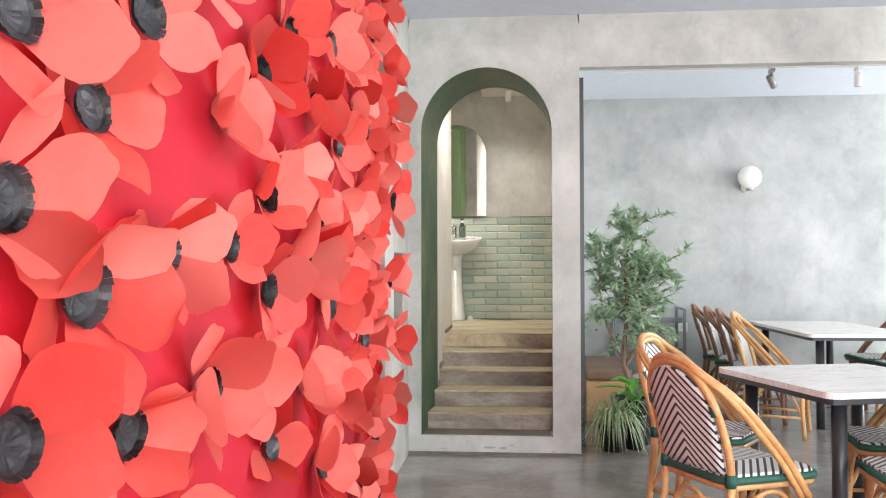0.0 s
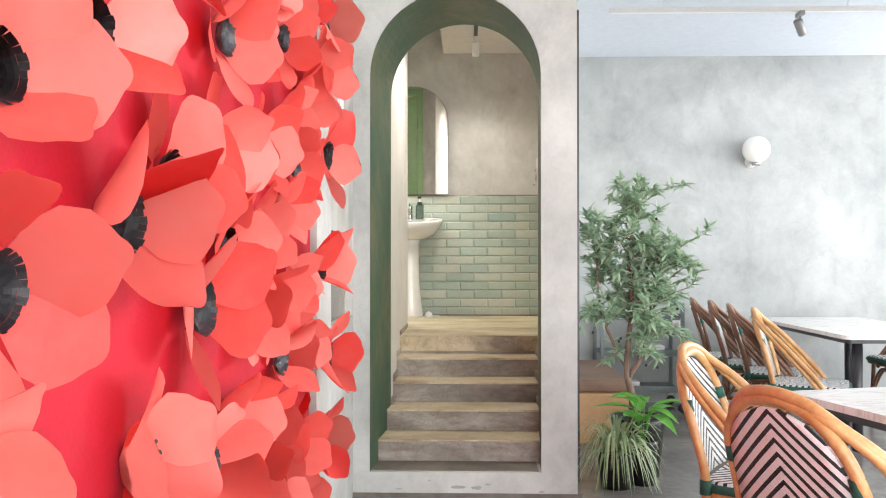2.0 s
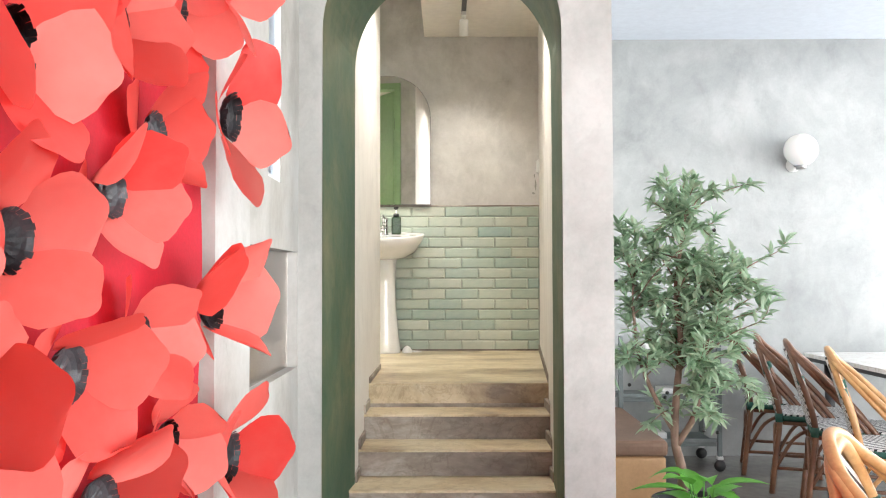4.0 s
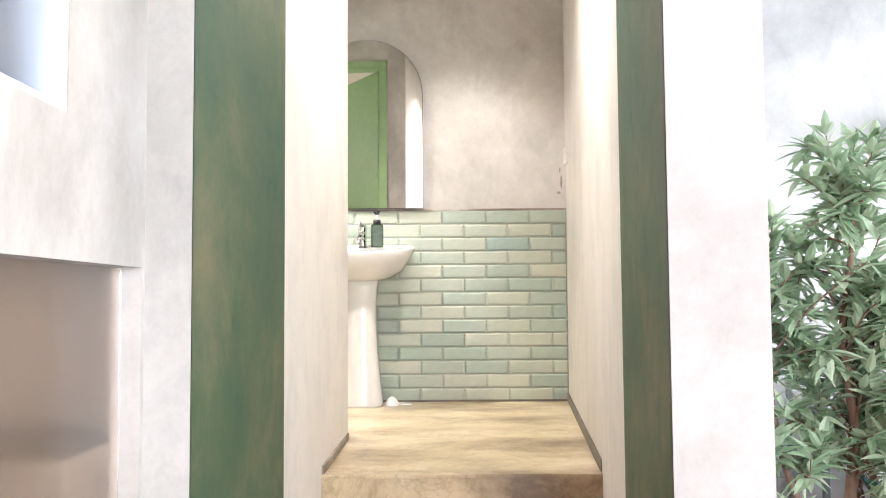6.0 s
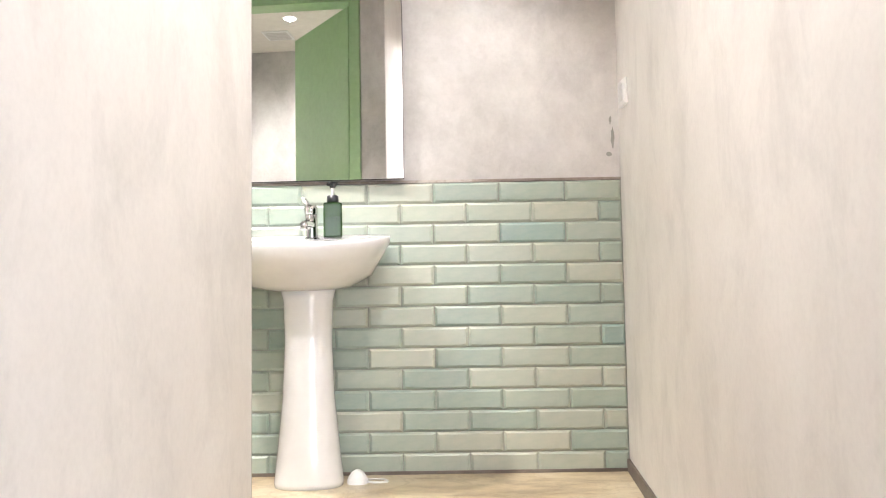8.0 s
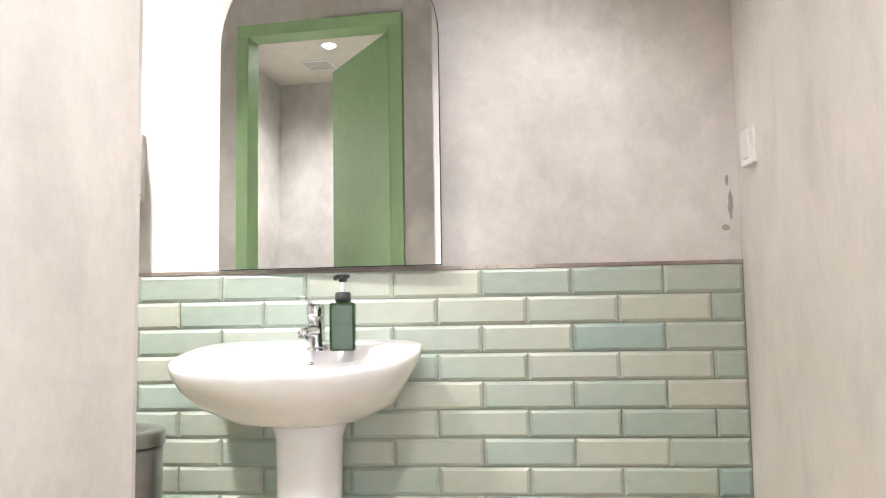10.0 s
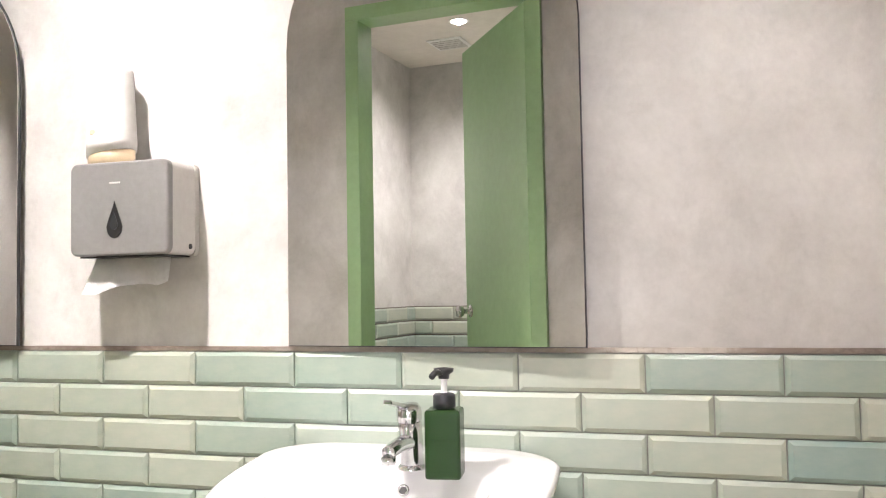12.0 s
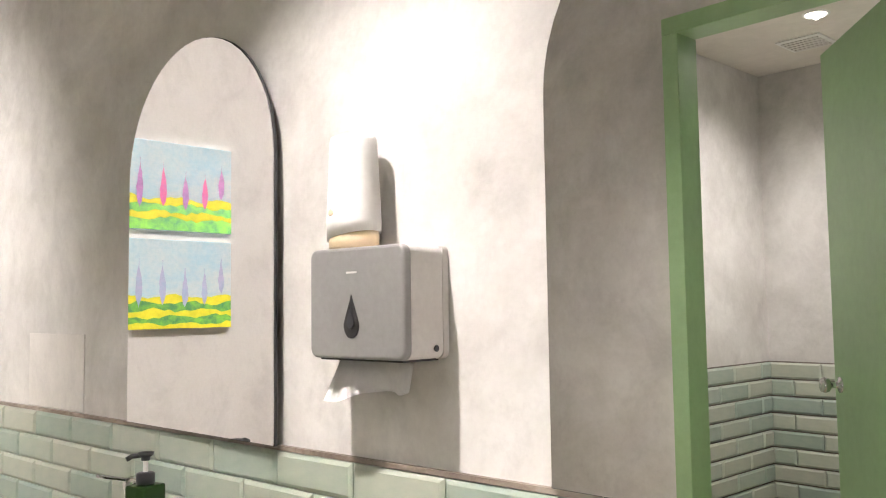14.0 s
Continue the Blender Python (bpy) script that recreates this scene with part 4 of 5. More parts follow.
# ---- dining room things ----
def chair(wood, label):
    """Woven cane bistro chair at the origin, facing +x."""
    t = thing("bistro_chair", label, "chair", group="woven cane chairs")
    seat = bmesh.new()
    pts = []
    for cx, cy, a0 in ((0.16, 0.16, 0), (-0.15, 0.14, 90), (-0.15, -0.14, 180), (0.16, -0.16, 270)):
        for k in range(7):
            a = radians(a0 + 15 * k)
            pts.append((cx + 0.06 * math.cos(a), cy + 0.06 * math.sin(a)))
    prism(pts, 0.435, 0.465, seat)
    bmesh.ops.bevel(seat, geom=[e for e in seat.edges if abs(e.verts[0].co.z - e.verts[1].co.z) < 1e-5 and e.verts[0].co.z > 0.46], offset=0.01, segments=2, affect="EDGES", profile=0.5)
    part("seat", seat, WOVEN_SEAT, t, "woven black and white seat")
    ring = [(x * 1.01, y * 1.01, 0.44) for x, y in pts]
    part("seat_binding", tube(ring + ring[:1], 0.016, 8), GREEN_WRAP, t, "dark green cord binding", True)
    part("seat_rail", tube([(x * 0.98, y * 0.98, 0.415) for x, y in pts + pts[:1]], 0.014, 8), wood, t, smooth=True)
    hoop = [(-0.25, 0.19, 0.0), (-0.22, 0.20, 0.25), (-0.20, 0.205, 0.45), (-0.235, 0.21, 0.62), (-0.285, 0.19, 0.765), (-0.316, 0.11, 0.862), (-0.322, 0.0, 0.885)]
    full = spline(hoop + [(x, -y, z) for x, y, z in hoop[-2::-1]], 6)
    part("back_frame", tube(full, 0.0165, 10), wood, t, smooth=True)
    for dx, r in ((0.0, 0.0155), (-0.036, 0.013)):
        inner = [(0.15 + dx, 0.236, 0.36), (0.05 + dx, 0.243, 0.50), (-0.08 + dx, 0.243, 0.645), (-0.20 + dx * 0.7, 0.225, 0.765), (-0.285 + dx * 0.3, 0.165, 0.842), (-0.322, 0.09, 0.893 + dx * 0.5), (-0.334, 0.0, 0.908 + dx * 0.5)]
        part("arm_frame", tube(spline(inner + [(x, -y, z) for x, y, z in inner[-2::-1]], 5), r, 8), wood, t, smooth=True)
    for s in (1, -1):
        part("front_leg", tube(spline([(0.175, 0.175 * s, 0.43), (0.185, 0.18 * s, 0.2), (0.20, 0.185 * s, 0.0)], 4), 0.016, 10), wood, t, smooth=True)
        part("side_brace", tube(spline([(0.185, 0.18 * s, 0.16), (0.10, 0.185 * s, 0.33), (0.0, 0.19 * s, 0.385), (-0.12, 0.195 * s, 0.33), (-0.22, 0.195 * s, 0.16)], 5), 0.011, 8), wood, t, smooth=True)
        part("binding", tube([(-0.203, 0.205 * s, 0.42), (-0.202, 0.205 * s, 0.47)], 0.021, 10), GREEN_WRAP, t, "green cord binding", True)
        part("binding", tube([(-0.262, 0.198 * s, 0.695), (-0.272, 0.194 * s, 0.735)], 0.0205, 10), GREEN_WRAP, t, "green cord binding", True)
        part("stretcher", tube([(0.188, 0.182 * s, 0.15), (-0.23, 0.195 * s, 0.15)], 0.010, 8), wood, t, smooth=True)
    for x in (0.187, -0.228):
        part("end_brace", tube(spline([(x, 0.185, 0.17), (x, 0.09, 0.33), (x, 0, 0.375), (x, -0.09, 0.33), (x, -0.185, 0.17)], 5), 0.011, 8), wood, t, smooth=True)
    back = bmesh.new()
    nz, ny = 14, 10
    grid = {}
    for i in range(nz + 1):
        z = 0.47 + 0.40 * i / nz
        half = 0.186 if z < 0.68 else 0.186 * math.sqrt(max(0.0, 1 - ((z - 0.68) / 0.192) ** 2.2))
        for j in range(ny + 1):
            y = half * (2 * j / ny - 1)
            x = -0.20 - 0.125 * max(0, (z - 0.45) / 0.45) ** 1.15 - 0.02 * (1 - (y / 0.2) ** 2)
            grid[i, j] = back.verts.new((x, y, z))
    for i in range(nz):
        for j in range(ny):
            back.faces.new((grid[i, j], grid[i, j + 1], grid[i + 1, j + 1], grid[i + 1, j]))
    bmesh.ops.remove_doubles(back, verts=back.verts[:], dist=0.0005)
    bmesh.ops.solidify(back, geom=back.faces[:], thickness=0.012)
    part("backrest", back, WOVEN_BACK, t, "woven black and white chevron back", True)
    return t


first = chair(CANE, "varnished cane bistro chair with black and white chevron weave")
first.matrix_world = pose(0.04, 3.95, 0, 0, 0, 26)
dark = chair(DARK_CANE, "dark reddish cane bistro chair with black and white weave")
dark.matrix_world = pose(1.14, 8.52, 0, 0, 0, -18)
for x, y, a in ((0.10, 4.72, -32), (0.95, 4.55, 172), (0.78, 3.86, 178), (1.14, 7.04, -24), (2.42, 7.75, 176)):
    copy_thing(first, pose(x, y, 0, 0, 0, a))
for x, y, a in ((1.15, 8.04, -22), (1.15, 7.58, -20), (2.42, 8.35, 182), (2.40, 7.1, 180)):
    copy_thing(dark, pose(x, y, 0, 0, 0, a))


def table(w, d, at, rz):
    t = thing("dining_table", "square dining table with white marble top and black steel legs", "table", at, rz, "dining tables")
    top = box(-w / 2, w / 2, -d / 2, d / 2, 0.724, 0.75, 0)
    bmesh.ops.bevel(top, geom=[e for e in top.edges if abs(e.verts[0].co.z - e.verts[1].co.z) > 0.01], offset=0.05, segments=5, affect="EDGES", profile=0.5)
    part("tabletop", top, MARBLE, t, "pale veined marble")
    rim = box(-w / 2 + 0.006, w / 2 - 0.006, -d / 2 + 0.006, d / 2 - 0.006, 0.700, 0.7235, 0)
    bmesh.ops.bevel(rim, geom=[e for e in rim.edges if abs(e.verts[0].co.z - e.verts[1].co.z) > 0.01], offset=0.045, segments=5, affect="EDGES", profile=0.5)
    part("apron", rim, DARK_STEEL, t, "black steel rim")
    for x in (-1, 1):
        for y in (-1, 1):
            part("leg", tube([(x * (w / 2 - 0.13), y * (d / 2 - 0.13), 0.70), (x * (w / 2 - 0.13), y * (d / 2 - 0.13), 0.0)], 0.032, 16), DARK_STEEL, t, smooth=True)
    return t


table(0.85, 0.95, (0.69, 4.48, 0), 15)
table(0.85, 1.7, (1.80, 7.92, 0), 0)


def leaf(bm, base_, direction, length, width, up, droop=0.0, n=3):
    """A pointed leaf blade, folded along its midrib."""
    d = Vector(direction).normalized()
    s = d.cross(Vector(up))
    if s.length < 0.05:
        s = d.orthogonal()
    s.normalize()
    nrm = s.cross(d)
    left, mid, right = [], [], []
    for i in range(n + 1):
        u = i / n
        w = width * 0.5 * math.sin(math.pi * (0.06 + 0.94 * u) ** 0.8)
        p = Vector(base_) + d * (length * u) + Vector((0, 0, -droop * u * u))
        mid.append(bm.verts.new(p))
        if 0 < i < n:
            left.append(bm.verts.new(p + s * w + nrm * w * 0.35))
            right.append(bm.verts.new(p - s * w + nrm * w * 0.35))
        else:
            left.append(mid[-1])
            right.append(mid[-1])
    for i in range(n):
        for side_ in (left, right):
            vs = []
            for v in (mid[i], mid[i + 1], side_[i + 1], side_[i]):
                if v not in vs:
                    vs.append(v)
            if len(vs) > 2:
                bm.faces.new(vs if side_ is right else vs[::-1])


def olive_tree():
    rnd = random.Random(11)
    t = thing("olive_tree", "slender potted olive tree with narrow grey-green leaves", "potted tree", (-0.03, 6.56, 0))
    part("pot", lathe([(0, 0), (0.12, 0), (0.15, 0.30), (0.158, 0.33), (0.145, 0.335), (0.14, 0.30), (0, 0.29)], 28), BLACK, t, "black plastic pot", True)
    part("soil", lathe([(0.139, 0.302), (0.08, 0.31), (0, 0.312)], 20), SOIL, t)
    wood = bmesh.new()
    trunk = spline([(-0.03, 0, 0.29), (-0.03, 0.01, 0.45), (-0.06, 0.0, 0.58), (-0.05, 0.0, 0.78), (-0.03, 0.0, 0.98), (-0.05, 0.0, 1.2), (-0.02, 0, 1.42), (-0.01, 0, 1.52)], 5)
    tube(trunk, 0.024, 9, wood, 0.004)
    fork = spline([(-0.05, 0.0, 0.56), (0.02, -0.01, 0.68), (0.06, 0.0, 0.86), (0.10, 0.02, 1.05), (0.16, 0.0, 1.25)], 5)
    tube(fork, 0.016, 8, wood, 0.003)
    fork2 = spline([(-0.055, 0.0, 0.60), (-0.13, 0.02, 0.74), (-0.20, 0.02, 0.92), (-0.23, 0.0, 1.15), (-0.22, 0, 1.34)], 5)
    tube(fork2, 0.013, 8, wood, 0.003)
    stems = [trunk[11:], fork[4:], fork2[4:]]
    crown = bmesh.new()
    for i in range(170):
        st = stems[(0, 0, 1, 1, 2)[i % 5]]
        p = st[rnd.randrange(len(st))]
        if p.z < 0.84 and rnd.random() < 0.7:
            continue
        a = rnd.uniform(0, 2 * math.pi)
        h = (p.z - 0.6) / 0.95
        reach = rnd.uniform(0.08, 0.30) * (1.0 - 0.6 * max(0, h))
        q = p + Vector((math.cos(a) * reach, math.sin(a) * reach * 0.85, rnd.uniform(-0.04, 0.16)))
        if i < 5:
            q = p + Vector((0.26 - 0.03 * i, -0.05 * i, 0.10 + 0.03 * i))
        end = q + (q - p) * 0.15 + Vector((0, 0, rnd.uniform(-0.05, 0.06)))
        run = spline([p, (p + q) / 2 + Vector((0, 0, 0.02)), q, end], 4)
        if min(r.x for r in run) < -0.35:
            continue
        tube(run, 0.0035, 5, wood, 0.0012)
        for k in range(2, len(run)):
            d = (run[k] - run[k - 1]).normalized()
            for s in range(3):
                b = rnd.uniform(0, 2 * math.pi)
                side_ = Vector((math.cos(b), math.sin(b), rnd.uniform(-0.5, 0.7)))
                w = (d * rnd.uniform(0.2, 0.9) + side_ * 0.8)
                if run[k].x + w.normalized().x * 0.08 < -0.38:
                    continue
                leaf(crown, run[k], w, rnd.uniform(0.05, 0.09), rnd.uniform(0.017, 0.027), (rnd.uniform(-0.4, 0.4), rnd.uniform(-0.4, 0.4), 1), rnd.uniform(0, 0.018), 4)
    top = spline([trunk[-1], trunk[-1] + Vector((-0.01, 0, 0.08)), trunk[-1] + Vector((0.01, 0, 0.17))], 4)
    tube(top, 0.003, 5, wood, 0.001)
    for p in top:
        for s in range(3):
            b = rnd.uniform(0, 6.28)
            leaf(crown, p, (math.cos(b), math.sin(b), rnd.uniform(0.2, 1.0)), 0.06, 0.015, (0, 0, 1), 0.004)
    part("trunk", wood, BARK, t, "knotty brown bark", True)
    part("crown", crown, OLIVE_LEAF, t, "narrow grey-green leaves")
    for i in range(12):
        st = stems[i % 3]
        p = st[rnd.randrange(len(st))] + Vector((rnd.uniform(-0.1, 0.13), rnd.uniform(-0.15, 0.05), rnd.uniform(-0.05, 0.1)))
        own = bmesh.new()
        bmesh.ops.create_icosphere(own, subdivisions=1, radius=0.009, matrix=Matrix.Translation(p))
        part("olive", own, BLACK, t, "small dark olive", True)


olive_tree()


def spider_plant():
    rnd = random.Random(3)
    t = thing("spider_plant", "spider plant with pale striped arching leaves on the floor", "potted plant", (-0.20, 6.30, 0))
    part("pot", lathe([(0, 0), (0.08, 0), (0.10, 0.16), (0.105, 0.18), (0.095, 0.182), (0.09, 0.16), (0, 0.155)], 24), BLACK, t, "dark pot", True)
    bm = bmesh.new()
    for i in range(170):
        a = rnd.uniform(0, 2 * math.pi)
        L = rnd.uniform(0.14, 0.27)
        hgt = rnd.uniform(0.06, 0.24)
        drop = rnd.uniform(0.05, 0.38)
        w = rnd.uniform(0.004, 0.0075)
        d = Vector((math.cos(a), math.sin(a), 0))
        s = Vector((-math.sin(a), math.cos(a), 0))
        prev = None
        for k in range(8):
            u = k / 7
            z = 0.17 + hgt * math.sin(math.pi * min(1, u * 1.3) * 0.6) - drop * u ** 2.4
            p = d * (0.02 + L * u ** 0.85) + Vector((0, 0, max(0.012, z)))
            ww = w * (1 - u ** 3)
            pair = (bm.verts.new(p + s * ww + Vector((0, 0, ww * 0.5))), bm.verts.new(p - s * ww))
            if prev:
                bm.faces.new((prev[0], prev[1], pair[1], pair[0]))
            prev = pair
    part("leaves", bm, SPIDER_LEAF, t, "narrow striped leaves")


spider_plant()


def broad_plant():
    rnd = random.Random(9)
    t = thing("broadleaf_plant", "small potted plant with glossy broad green leaves", "potted plant", (-0.04, 6.36, 0))
    part("pot", lathe([(0, 0), (0.06, 0), (0.078, 0.22), (0.082, 0.24), (0.072, 0.242), (0.068, 0.22), (0, 0.215)], 24), BLACK, t, "black plastic pot", True)
    for i in range(13):
        a = 0.4 + i * 2.4
        el = rnd.uniform(0.15, 0.9)
        stem = Vector((0.05 * math.cos(a), 0.05 * math.sin(a), rnd.uniform(0.32, 0.48)))
        bm = bmesh.new()
        tube([(0, 0, 0.21), stem], 0.003, 5, bm)
        leaf(bm, stem, (math.cos(a), math.sin(a), el), rnd.uniform(0.17, 0.25), rnd.uniform(0.07, 0.10), (0, 0, 1), rnd.uniform(0.05, 0.13), 6)
        part("leaf", bm, BROAD_LEAF, t, smooth=True)


broad_plant()


def trolley():
    t = thing("service_trolley", "grey steel service trolley on castors against the wall", "trolley", (0.40, 8.70, 0))
    for x in (-0.32, 0.32):
        for y in (-0.2, 0.2):
            part("post", box(x - 0.014, x + 0.014, y - 0.014, y + 0.014, 0.10, 0.88, 0.003), TROLLEY_GREY, t)
            w = lathe([(0, -0.012), (0.034, -0.012), (0.038, -0.006), (0.038, 0.006), (0.034, 0.012), (0, 0.012)], 18)
            bmesh.ops.transform(w, matrix=pose(x, y, 0.039, 90, 0, 0), verts=w.verts)
            part("castor", w, BLACK, t, "small white-hubbed castor", True)
            part("fork", box(x - 0.018, x + 0.018, y - 0.02, y + 0.02, 0.08, 0.101, 0.003), WHITE_PLASTIC, t)
    for z in (0.16, 0.45, 0.74):
        part("shelf", box(-0.305, 0.305, -0.185, 0.185, z, z + 0.03, 0.003), TROLLEY_GREY, t)
        part("shelf_rail", box(-0.305, 0.305, -0.205, -0.19, z + 0.03, z + 0.055, 0.003), TROLLEY_GREY, t)
    part("handle", tube([(0.32, -0.2, 0.87), (0.32, 0.2, 0.87)], 0.012, 8), TROLLEY_GREY, t, smooth=True)
    for i, z in ((0, 0.48), (1, 0.77), (2, 0.19)):
        n = thing("folded_napkins", "folded white cloth stack on the trolley", "napkin", (0.48 - 0.1 * i, 8.66, z), group="napkin stacks")
        part("cloth", box(-0.12, 0.12, -0.08, 0.08, 0.0, 0.05, 0.012, seg=3), PAPER, n)


trolley()
sofa = thing("bench_seat", "tan leather bench with a brown cushion top", "bench", (0, 0, 0))
part("base", box(-0.30, 0.07, 7.32, 8.44, 0.0, 0.345, 0.02, seg=3), TAN_LEATHER, sofa, "tan leather base")
part("cushion", box(-0.30, 0.08, 7.31, 8.45, 0.346, 0.43, 0.03, seg=3), BROWN_CUSHION, sofa, "brown cushion")

globe = thing("globe_wall_lamp", "round opal glass globe lamp on the concrete wall", "wall lamp", (1.43, 9.0, 2.155))
own = bmesh.new()
bmesh.ops.create_uvsphere(own, u_segments=32, v_segments=18, radius=0.115, matrix=Matrix.Translation((0, -0.145, 0.0)))
part("globe", own, GLASS_GLOBE, globe, "white opal glass", True)
own = lathe([(0, 0), (0.05, 0), (0.05, 0.02), (0.02, 0.03), (0.02, 0.05)], 20)
bmesh.ops.transform(own, matrix=pose(0, 0, -0.09, 90, 0, 0), verts=own.verts)
part("wall_plate", own, WHITE_PLASTIC, globe, "pale round wall plate", True)
part("holder", lathe([(0.0, -0.135), (0.035, -0.135), (0.035, -0.10), (0, -0.10)], 20, centre=(0, -0.145)), BRUSHED, globe, "metal holder", True)

sock = thing("wall_socket", "white plastic wall socket on the concrete wall", "socket", (0.80, 9.0, 0.67))
part("plate", box(-0.045, 0.045, -0.010, 0, -0.045, 0.045, 0.003), WHITE_PLASTIC, sock)
own = lathe([(0.02, 0), (0.018, 0.002), (0.0, 0.0015)], 16)
bmesh.ops.transform(own, matrix=pose(0, -0.0102, 0, 90, 0, 0), verts=own.verts)
part("insert", own, DISPENSER_SIDE, sock)

rail2 = thing("track_rail", "white lamp track on the dining room ceiling", "lamp rail", (0, 0, 0))
part("bar", box(-0.04, 4.6, 7.28, 7.315, 2.862, 2.895, 0.003), WHITE_PLASTIC, rail2)
part("end_cap", box(-0.06, -0.041, 7.282, 7.313, 2.864, 2.893, 0.003), WHITE_PLASTIC, rail2)
for x in (0.3, 1.5, 2.7, 3.9):
    part("hanger", tube([(x, 7.2975, 2.895), (x, 7.2975, TOP)], 0.004, 6), WHITE_PLASTIC, rail2)
for x, aim, m_ in ((1.19, (0.5, 0.5, -0.7), DISPENSER_GREY), (1.86, (0.0, 0.1, -1), WHITE_PLASTIC), (3.2, (-0.4, 0.3, -0.8), WHITE_PLASTIC)):
    track_spot((x, 7.2975, 2.862), aim, m_, "cylindrical track spotlight, unlit, under the dining room ceiling", "dining room spotlights")


# ---- flower panel ----
PX = -1.598
panel = thing("flower_panel", "tall freestanding panel covered in red cloth", "display panel", (0, 0, 0))
cloth = bmesh.new()
NY, NZ = 60, 40
g = {}
for i in range(NY + 1):
    for j in range(NZ + 1):
        y, z = -1.2 + 6.04 * i / NY, 0.03 + 2.80 * j / NZ
        g[i, j] = cloth.verts.new((PX + 0.012 * noise.noise(Vector((y * 2.2, z * 2.2, 4))), y, z))
for i in range(NY):
    for j in range(NZ):
        cloth.faces.new((g[i, j], g[i + 1, j], g[i + 1, j + 1], g[i, j + 1]))
part("cloth", cloth, RED_FABRIC, panel, "taut red cloth", True)
part("board", box(PX - 0.05, PX - 0.014, -1.2, 4.84, 0.03, 2.83, 0.004), WHITE_PLASTIC, panel, "white board")
for y in (-1.0, 1.6, 4.2):
    part("foot", box(PX - 0.055, PX - 0.016, y - 0.03, y + 0.03, 0, 0.03, 0.004), DARK_STEEL, panel)


def petal_mesh(seed, rise):
    """A petal cut from foam sheet with a faceted round end; it rises beside the cup and opens outwards."""
    rnd = random.Random(seed)
    L, W = rnd.uniform(0.150, 0.178), rnd.uniform(0.152, 0.188)
    if rise == "low":
        W *= 0.8
    lo, hi, drop = {"high": (52, 68, 14), "mid": (34, 50, 18), "low": (20, 33, 16)}[rise]
    e0 = radians(rnd.uniform(lo, hi))
    e1 = e0 - radians(rnd.uniform(0, drop))
    cup = rnd.uniform(0.02, 0.20)
    bm = bmesh.new()
    nu, nv = 8, 6
    halves = [0.27, 0.52, 0.76, 0.93, 1.0, 0.98, 0.87, 0.66, 0.34]
    wob = [rnd.uniform(0.95, 1.05) for _ in range(nu + 1)]
    skew = rnd.uniform(-0.022, 0.022)
    twist = rnd.uniform(-0.30, 0.30)
    p = Vector((0.044, 0, 0.010))
    cl = []
    for i in range(nu + 1):
        el = e0 + (e1 - e0) * (i / nu)
        cl.append((p.copy(), el))
        p = p + Vector((math.cos(el), 0, math.sin(el))) * (L / nu)
    grid = {}
    for i in range(nu + 1):
        u = i / nu
        half = 0.5 * W * halves[i] * wob[i]
        c, el = cl[i]
        for j in range(nv + 1):
            v = 2 * j / nv - 1
            off = cup * half * v * v + twist * half * v * u
            pull = 0.016 * v * v * max(0.0, u - 0.6) * 2.5
            grid[i, j] = bm.verts.new(c + Vector((-math.sin(el) * off - math.cos(el) * pull, half * v + skew * u * u, math.cos(el) * off - math.sin(el) * pull)))
    for i in range(nu):
        for j in range(nv):
            bm.faces.new((grid[i, j], grid[i + 1, j], grid[i + 1, j + 1], grid[i, j + 1]))
    bmesh.ops.solidify(bm, geom=bm.faces[:], thickness=0.0018)
    me = bpy.data.meshes.new("petal")
    bm.normal_update()
    for e in bm.edges:
        e.smooth = len(e.link_faces) == 2 and e.calc_face_angle(0) < 0.7
    for f in bm.faces:
        f.smooth = True
    bm.to_mesh(me)
    bm.free()
    me.materials.append(PETAL)
    return me


def centre_mesh(seed):
    """Black foil cup whose upper wall is slit into a fringe of short flaps."""
    rnd = random.Random(seed)
    bm = bmesh.new()
    n = 28
    rows = []
    for r, z in ((0.0, 0.013), (0.020, 0.0135), (0.036, 0.017), (0.045, 0.023), (0.049, 0.029)):
        if r == 0:
            rows.append([bm.verts.new((0, 0, z))] * n)
        else:
            rows.append([bm.verts.new((r * math.cos(2 * math.pi * k / n), r * math.sin(2 * math.pi * k / n), z + rnd.uniform(-0.0012, 0.0012))) for k in range(n)])
    for a, c in zip(rows, rows[1:]):
        for k in range(n):
            q = (k + 1) % n
            vs = [v for i, v in enumerate((a[k], a[q], c[q], c[k])) if v not in (a[k], a[q], c[q], c[k])[:i]]
            bm.faces.new(vs)
    for k in range(n):
        a0, a1 = 2 * math.pi * k / n, 2 * math.pi * (k + 0.985) / n
        r, h = rnd.uniform(0.0535, 0.0585), rnd.uniform(0.036, 0.042)
        lo = [(0.049 * math.cos(a0), 0.049 * math.sin(a0), 0.0287), (0.049 * math.cos(a1), 0.049 * math.sin(a1), 0.0287)]
        hi = [(r * math.cos(a1), r * math.sin(a1), h), (r * math.cos(a0), r * math.sin(a0), h + rnd.uniform(-0.002, 0.002))]
        bm.faces.new([bm.verts.new(c) for c in lo + hi])
    bmesh.ops.solidify(bm, geom=bm.faces[:], thickness=0.0007)
    me = bpy.data.meshes.new("flower_centre")
    bm.to_mesh(me)
    bm.free()
    me.materials.append(FLOWER_BLACK)
    return me


PETALS = {rise: [petal_mesh(seed + i, rise) for i in range(7)] for seed, rise in ((0, "high"), (20, "mid"), (60, "low"))}
CENTRES = [centre_mesh(40 + i) for i in range(3)]
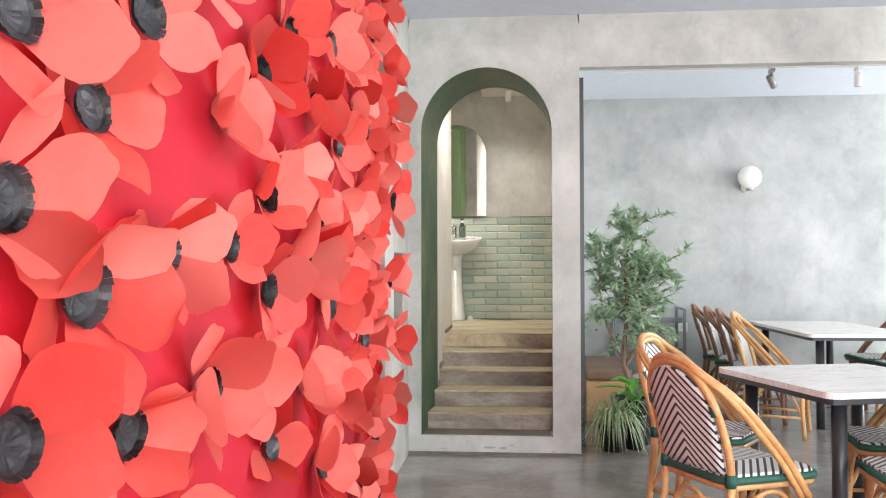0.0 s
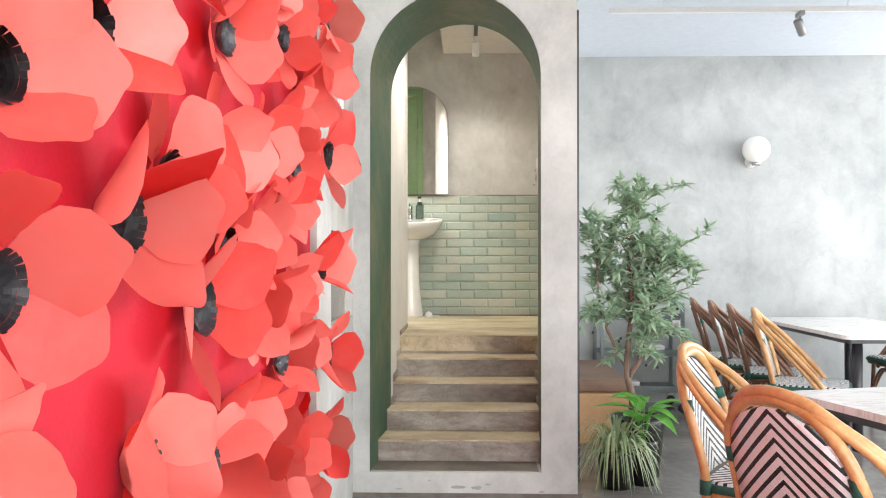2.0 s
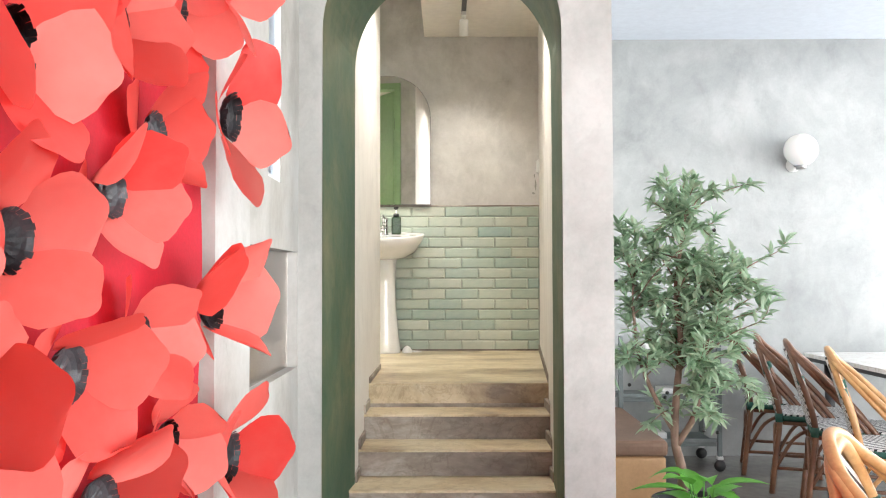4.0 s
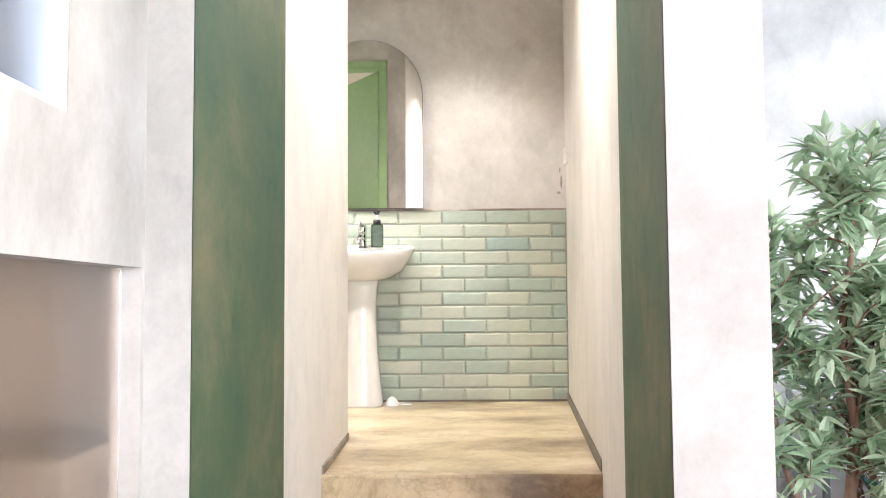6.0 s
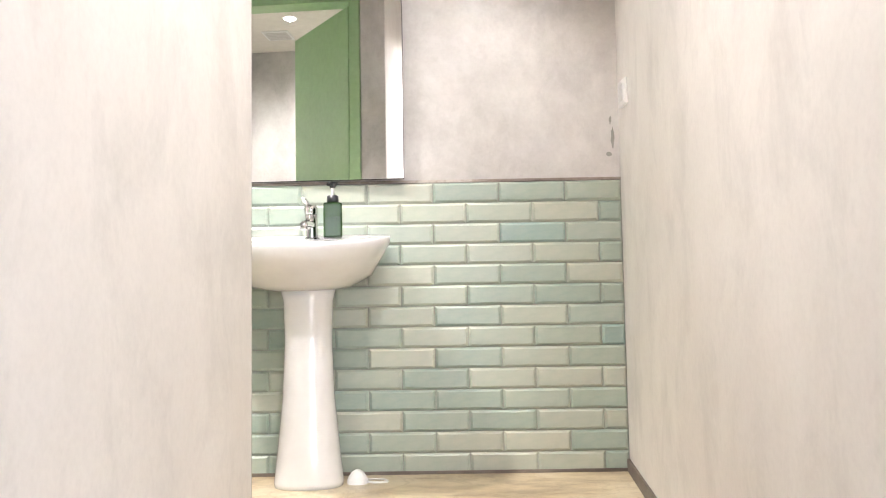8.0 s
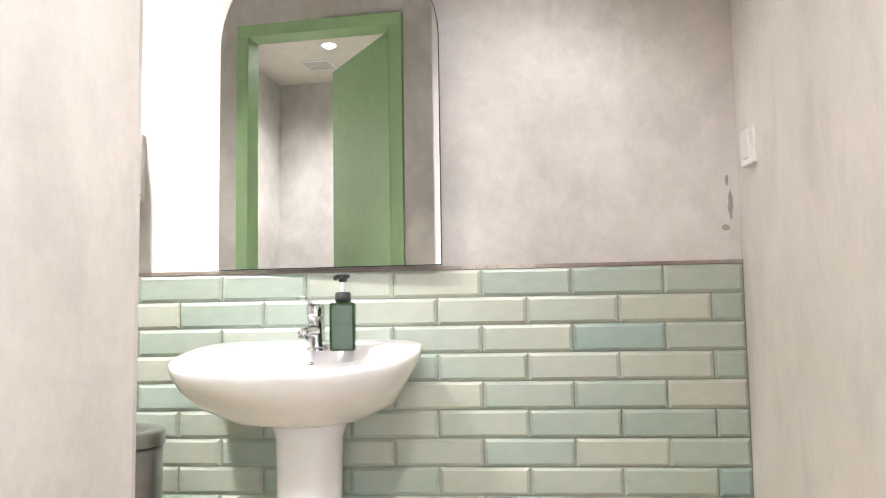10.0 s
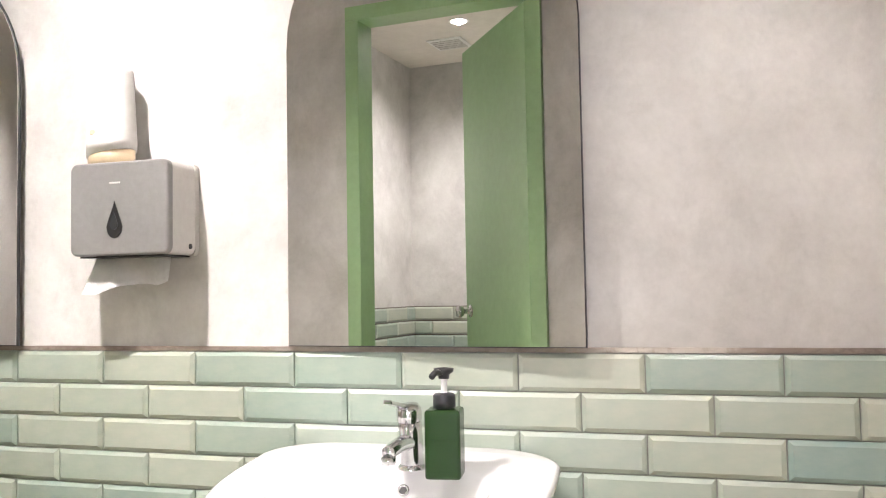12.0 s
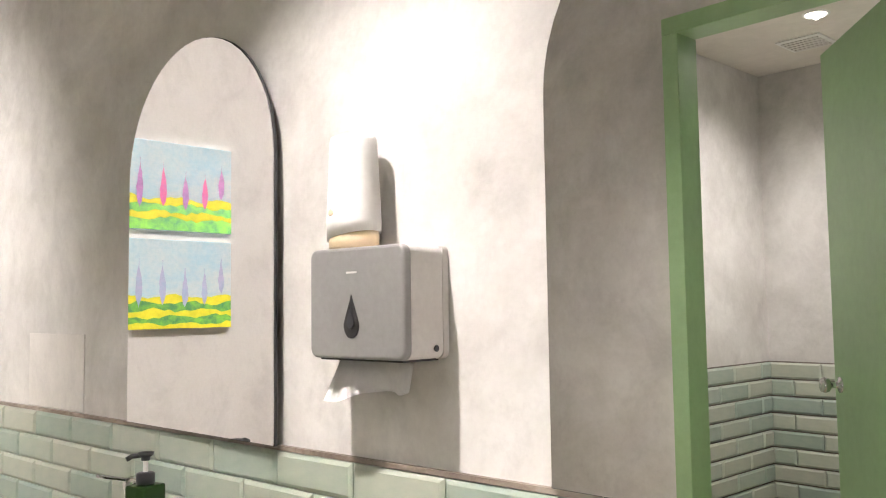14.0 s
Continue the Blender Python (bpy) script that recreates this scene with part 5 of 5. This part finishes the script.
# the large blooms: place along the panel, height, size, turn of the first petal from level
BLOOMS = [(1.70, 1.525, 0.88, 0), (2.348, 1.636, 0.95, 4), (1.997, 1.294, 0.9, 30), (1.67, 1.224, 1.12, -15), (1.84, 0.964, 0.92, 0), (1.486, 1.013, 1.0, -36),
          (2.221, 0.99, 1.0, 36), (2.694, 1.463, 0.90, 2), (2.693, 1.199, 0.95, 36), (2.546, 0.978, 0.92, -8), (3.045, 1.294, 1.10, 0), (3.445, 1.132, 1.15, -25),
          (3.281, 1.39, 0.95, -18), (3.574, 1.478, 0.95, -10), (3.97, 1.547, 0.85, -8), (4.27, 1.667, 0.8, 0), (3.628, 1.751, 0.95, -12), (4.233, 0.93, 0.85, 0),
          (3.15, 0.874, 0.95, 30), (3.513, 0.783, 0.9, 25), (4.398, 2.088, 0.95, -20), (3.225, 1.815, 0.98, -5), (3.344, 0.556, 1.0, -20), (3.504, 2.112, 0.95, -10),
          (2.925, 1.997, 0.9, -20), (4.55, 1.782, 0.85, 40), (1.475, 1.621, 1.0, -30), (1.463, 1.358, 0.95, 25), (2.944, 1.58, 0.92, 20), (4.67, 1.208, 0.90, -8),
          (4.81, 0.88, 0.95, 5), (4.81, 1.62, 0.95, -12), (4.70, 1.90, 0.9, -20), (4.76, 2.10, 0.9, 10), (4.70, 0.60, 0.85, 0)]
rnd = random.Random(21)
sites = list(BLOOMS)
for _ in range(9000):
    y, z = rnd.uniform(0.7, 4.74), rnd.uniform(0.14, 2.70)
    gap = 0.30 if y < 3.4 else 0.226
    if all((y - a) ** 2 + (z - b) ** 2 > gap ** 2 for a, b, *_k in sites):
        sites.append((y, z, rnd.uniform(0.78, 1.0) if y < 3.4 else rnd.uniform(0.72, 0.88), rnd.uniform(-36, 36)))
for y, z, k, turn in sites[:300]:
    fx = PX + (0.008 if y < 4.6 else 0.045)
    k *= 0.95 if y < 4.6 else 1.04
    f = thing("paper_flower", "red foam poppy with black centre on the flower panel", "artificial flower", (fx, y, z), group="poppies on the panel")
    f.matrix_world = Matrix.Translation((fx, y, z)) @ pose(0, 0, 0, 0, 0, rnd.uniform(-11, -2)) @ pose(0, 0, 0, 0, 90 + rnd.uniform(-8, 5), 0) @ pose(0, 0, 0, 0, 0, turn + 90) @ Matrix.Scale(k, 4)
    for i in range(5):
        away = math.cos(radians(turn + 72 * i))
        rise = rnd.choice(("high", "high", "mid") if away > 0.25 else ("mid", "mid", "high", "low") if away > -0.4 else ("low", "low", "low", "high"))
        share("petal", rnd.choice(PETALS[rise]), pose(0, 0, 0.003 * (i % 2), rnd.uniform(-8, 8), rnd.uniform(-6, 6), 72 * i + rnd.uniform(-9, 9)), f)
    share("centre", CENTRES[rnd.randrange(3)], pose(0, 0, 0.0, 0, 0, rnd.uniform(0, 360)), f)["label"] = "black foil centre"


# ---- wall tiles ----
def tile_mesh(w, h=0.0748):
    bm = bmesh.new()
    rows = []
    for dx, y in ((0.0, 0.0), (0.0, -0.006), (0.009, -0.0115)):
        rows.append([bm.verts.new(c) for c in ((-w / 2 + dx, y, dx), (w / 2 - dx, y, dx), (w / 2 - dx, y, h - dx), (-w / 2 + dx, y, h - dx))])
    for a, c in zip(rows, rows[1:]):
        for i in range(4):
            bm.faces.new((a[i], a[(i + 1) % 4], c[(i + 1) % 4], c[i]))
    bm.faces.new(rows[-1])
    me = bpy.data.meshes.new("tile")
    bm.to_mesh(me)
    bm.free()
    me.materials.append(TILE)
    return me


TILES = {}


def tile_run(x0, x1, first_joint, place, parent, h=0.0748):
    """Tiles of one course from x0 to x1 with a joint at first_joint."""
    pitch = 0.248
    a = first_joint - math.ceil((first_joint - x0) / pitch) * pitch
    while a < x1 - 0.005:
        lo, hi = max(a, x0), min(a + pitch, x1)
        w = round(hi - lo - 0.0028, 4)
        if w > 0.012:
            if (w, h) not in TILES:
                TILES[w, h] = tile_mesh(w, h)
            share("tile", TILES[w, h], place @ pose((lo + hi) / 2, 0, 0), parent)
        a += pitch


ROW = 0.0771
setting("tile_bed", box(-4.6, RX1, WALL - 0.004, WALL, UP, 1.80), GROUT, "grey grout bed of the wall tiles", wall_north)
rnd = random.Random(4)
for r in range(14):
    z = 1.80 - ROW * (r + 1) + 0.001
    tile_run(-4.6, RX1 - 0.002, -1.069 if r % 2 == 0 else -0.697, pose(0, WALL - 0.004, z), wall_north)
stall_wall = bpy.data.objects["wall_stall"]
setting("tile_bed_west", box(-2.745, -2.740, 6.595, 7.89, UP, 1.845), CEMENT_DARK, "dark grout bed of the stall tiles", stall_wall)
setting("tile_bed_south", box(-2.740, -1.584, 6.595, 6.600, UP, 1.845), CEMENT_DARK, "dark grout bed of the stall tiles", stall_wall)
for r in range(14):
    z = 1.845 - ROW * (r + 1) + 0.001
    tile_run(0, 1.29, 0.1 + 0.124 * (r % 2), pose(-2.7405, 7.89, z, 0, 0, -90) @ pose(0, 0, 0, 0, 0, 180) @ pose(-1.29, 0, 0), stall_wall, 0.0705)
    tile_run(-2.676, -1.525, -2.5 + 0.124 * (r % 2), pose(0, 6.5995, z, 0, 0, 180) @ pose(4.26, 0, 0), stall_wall, 0.0705)
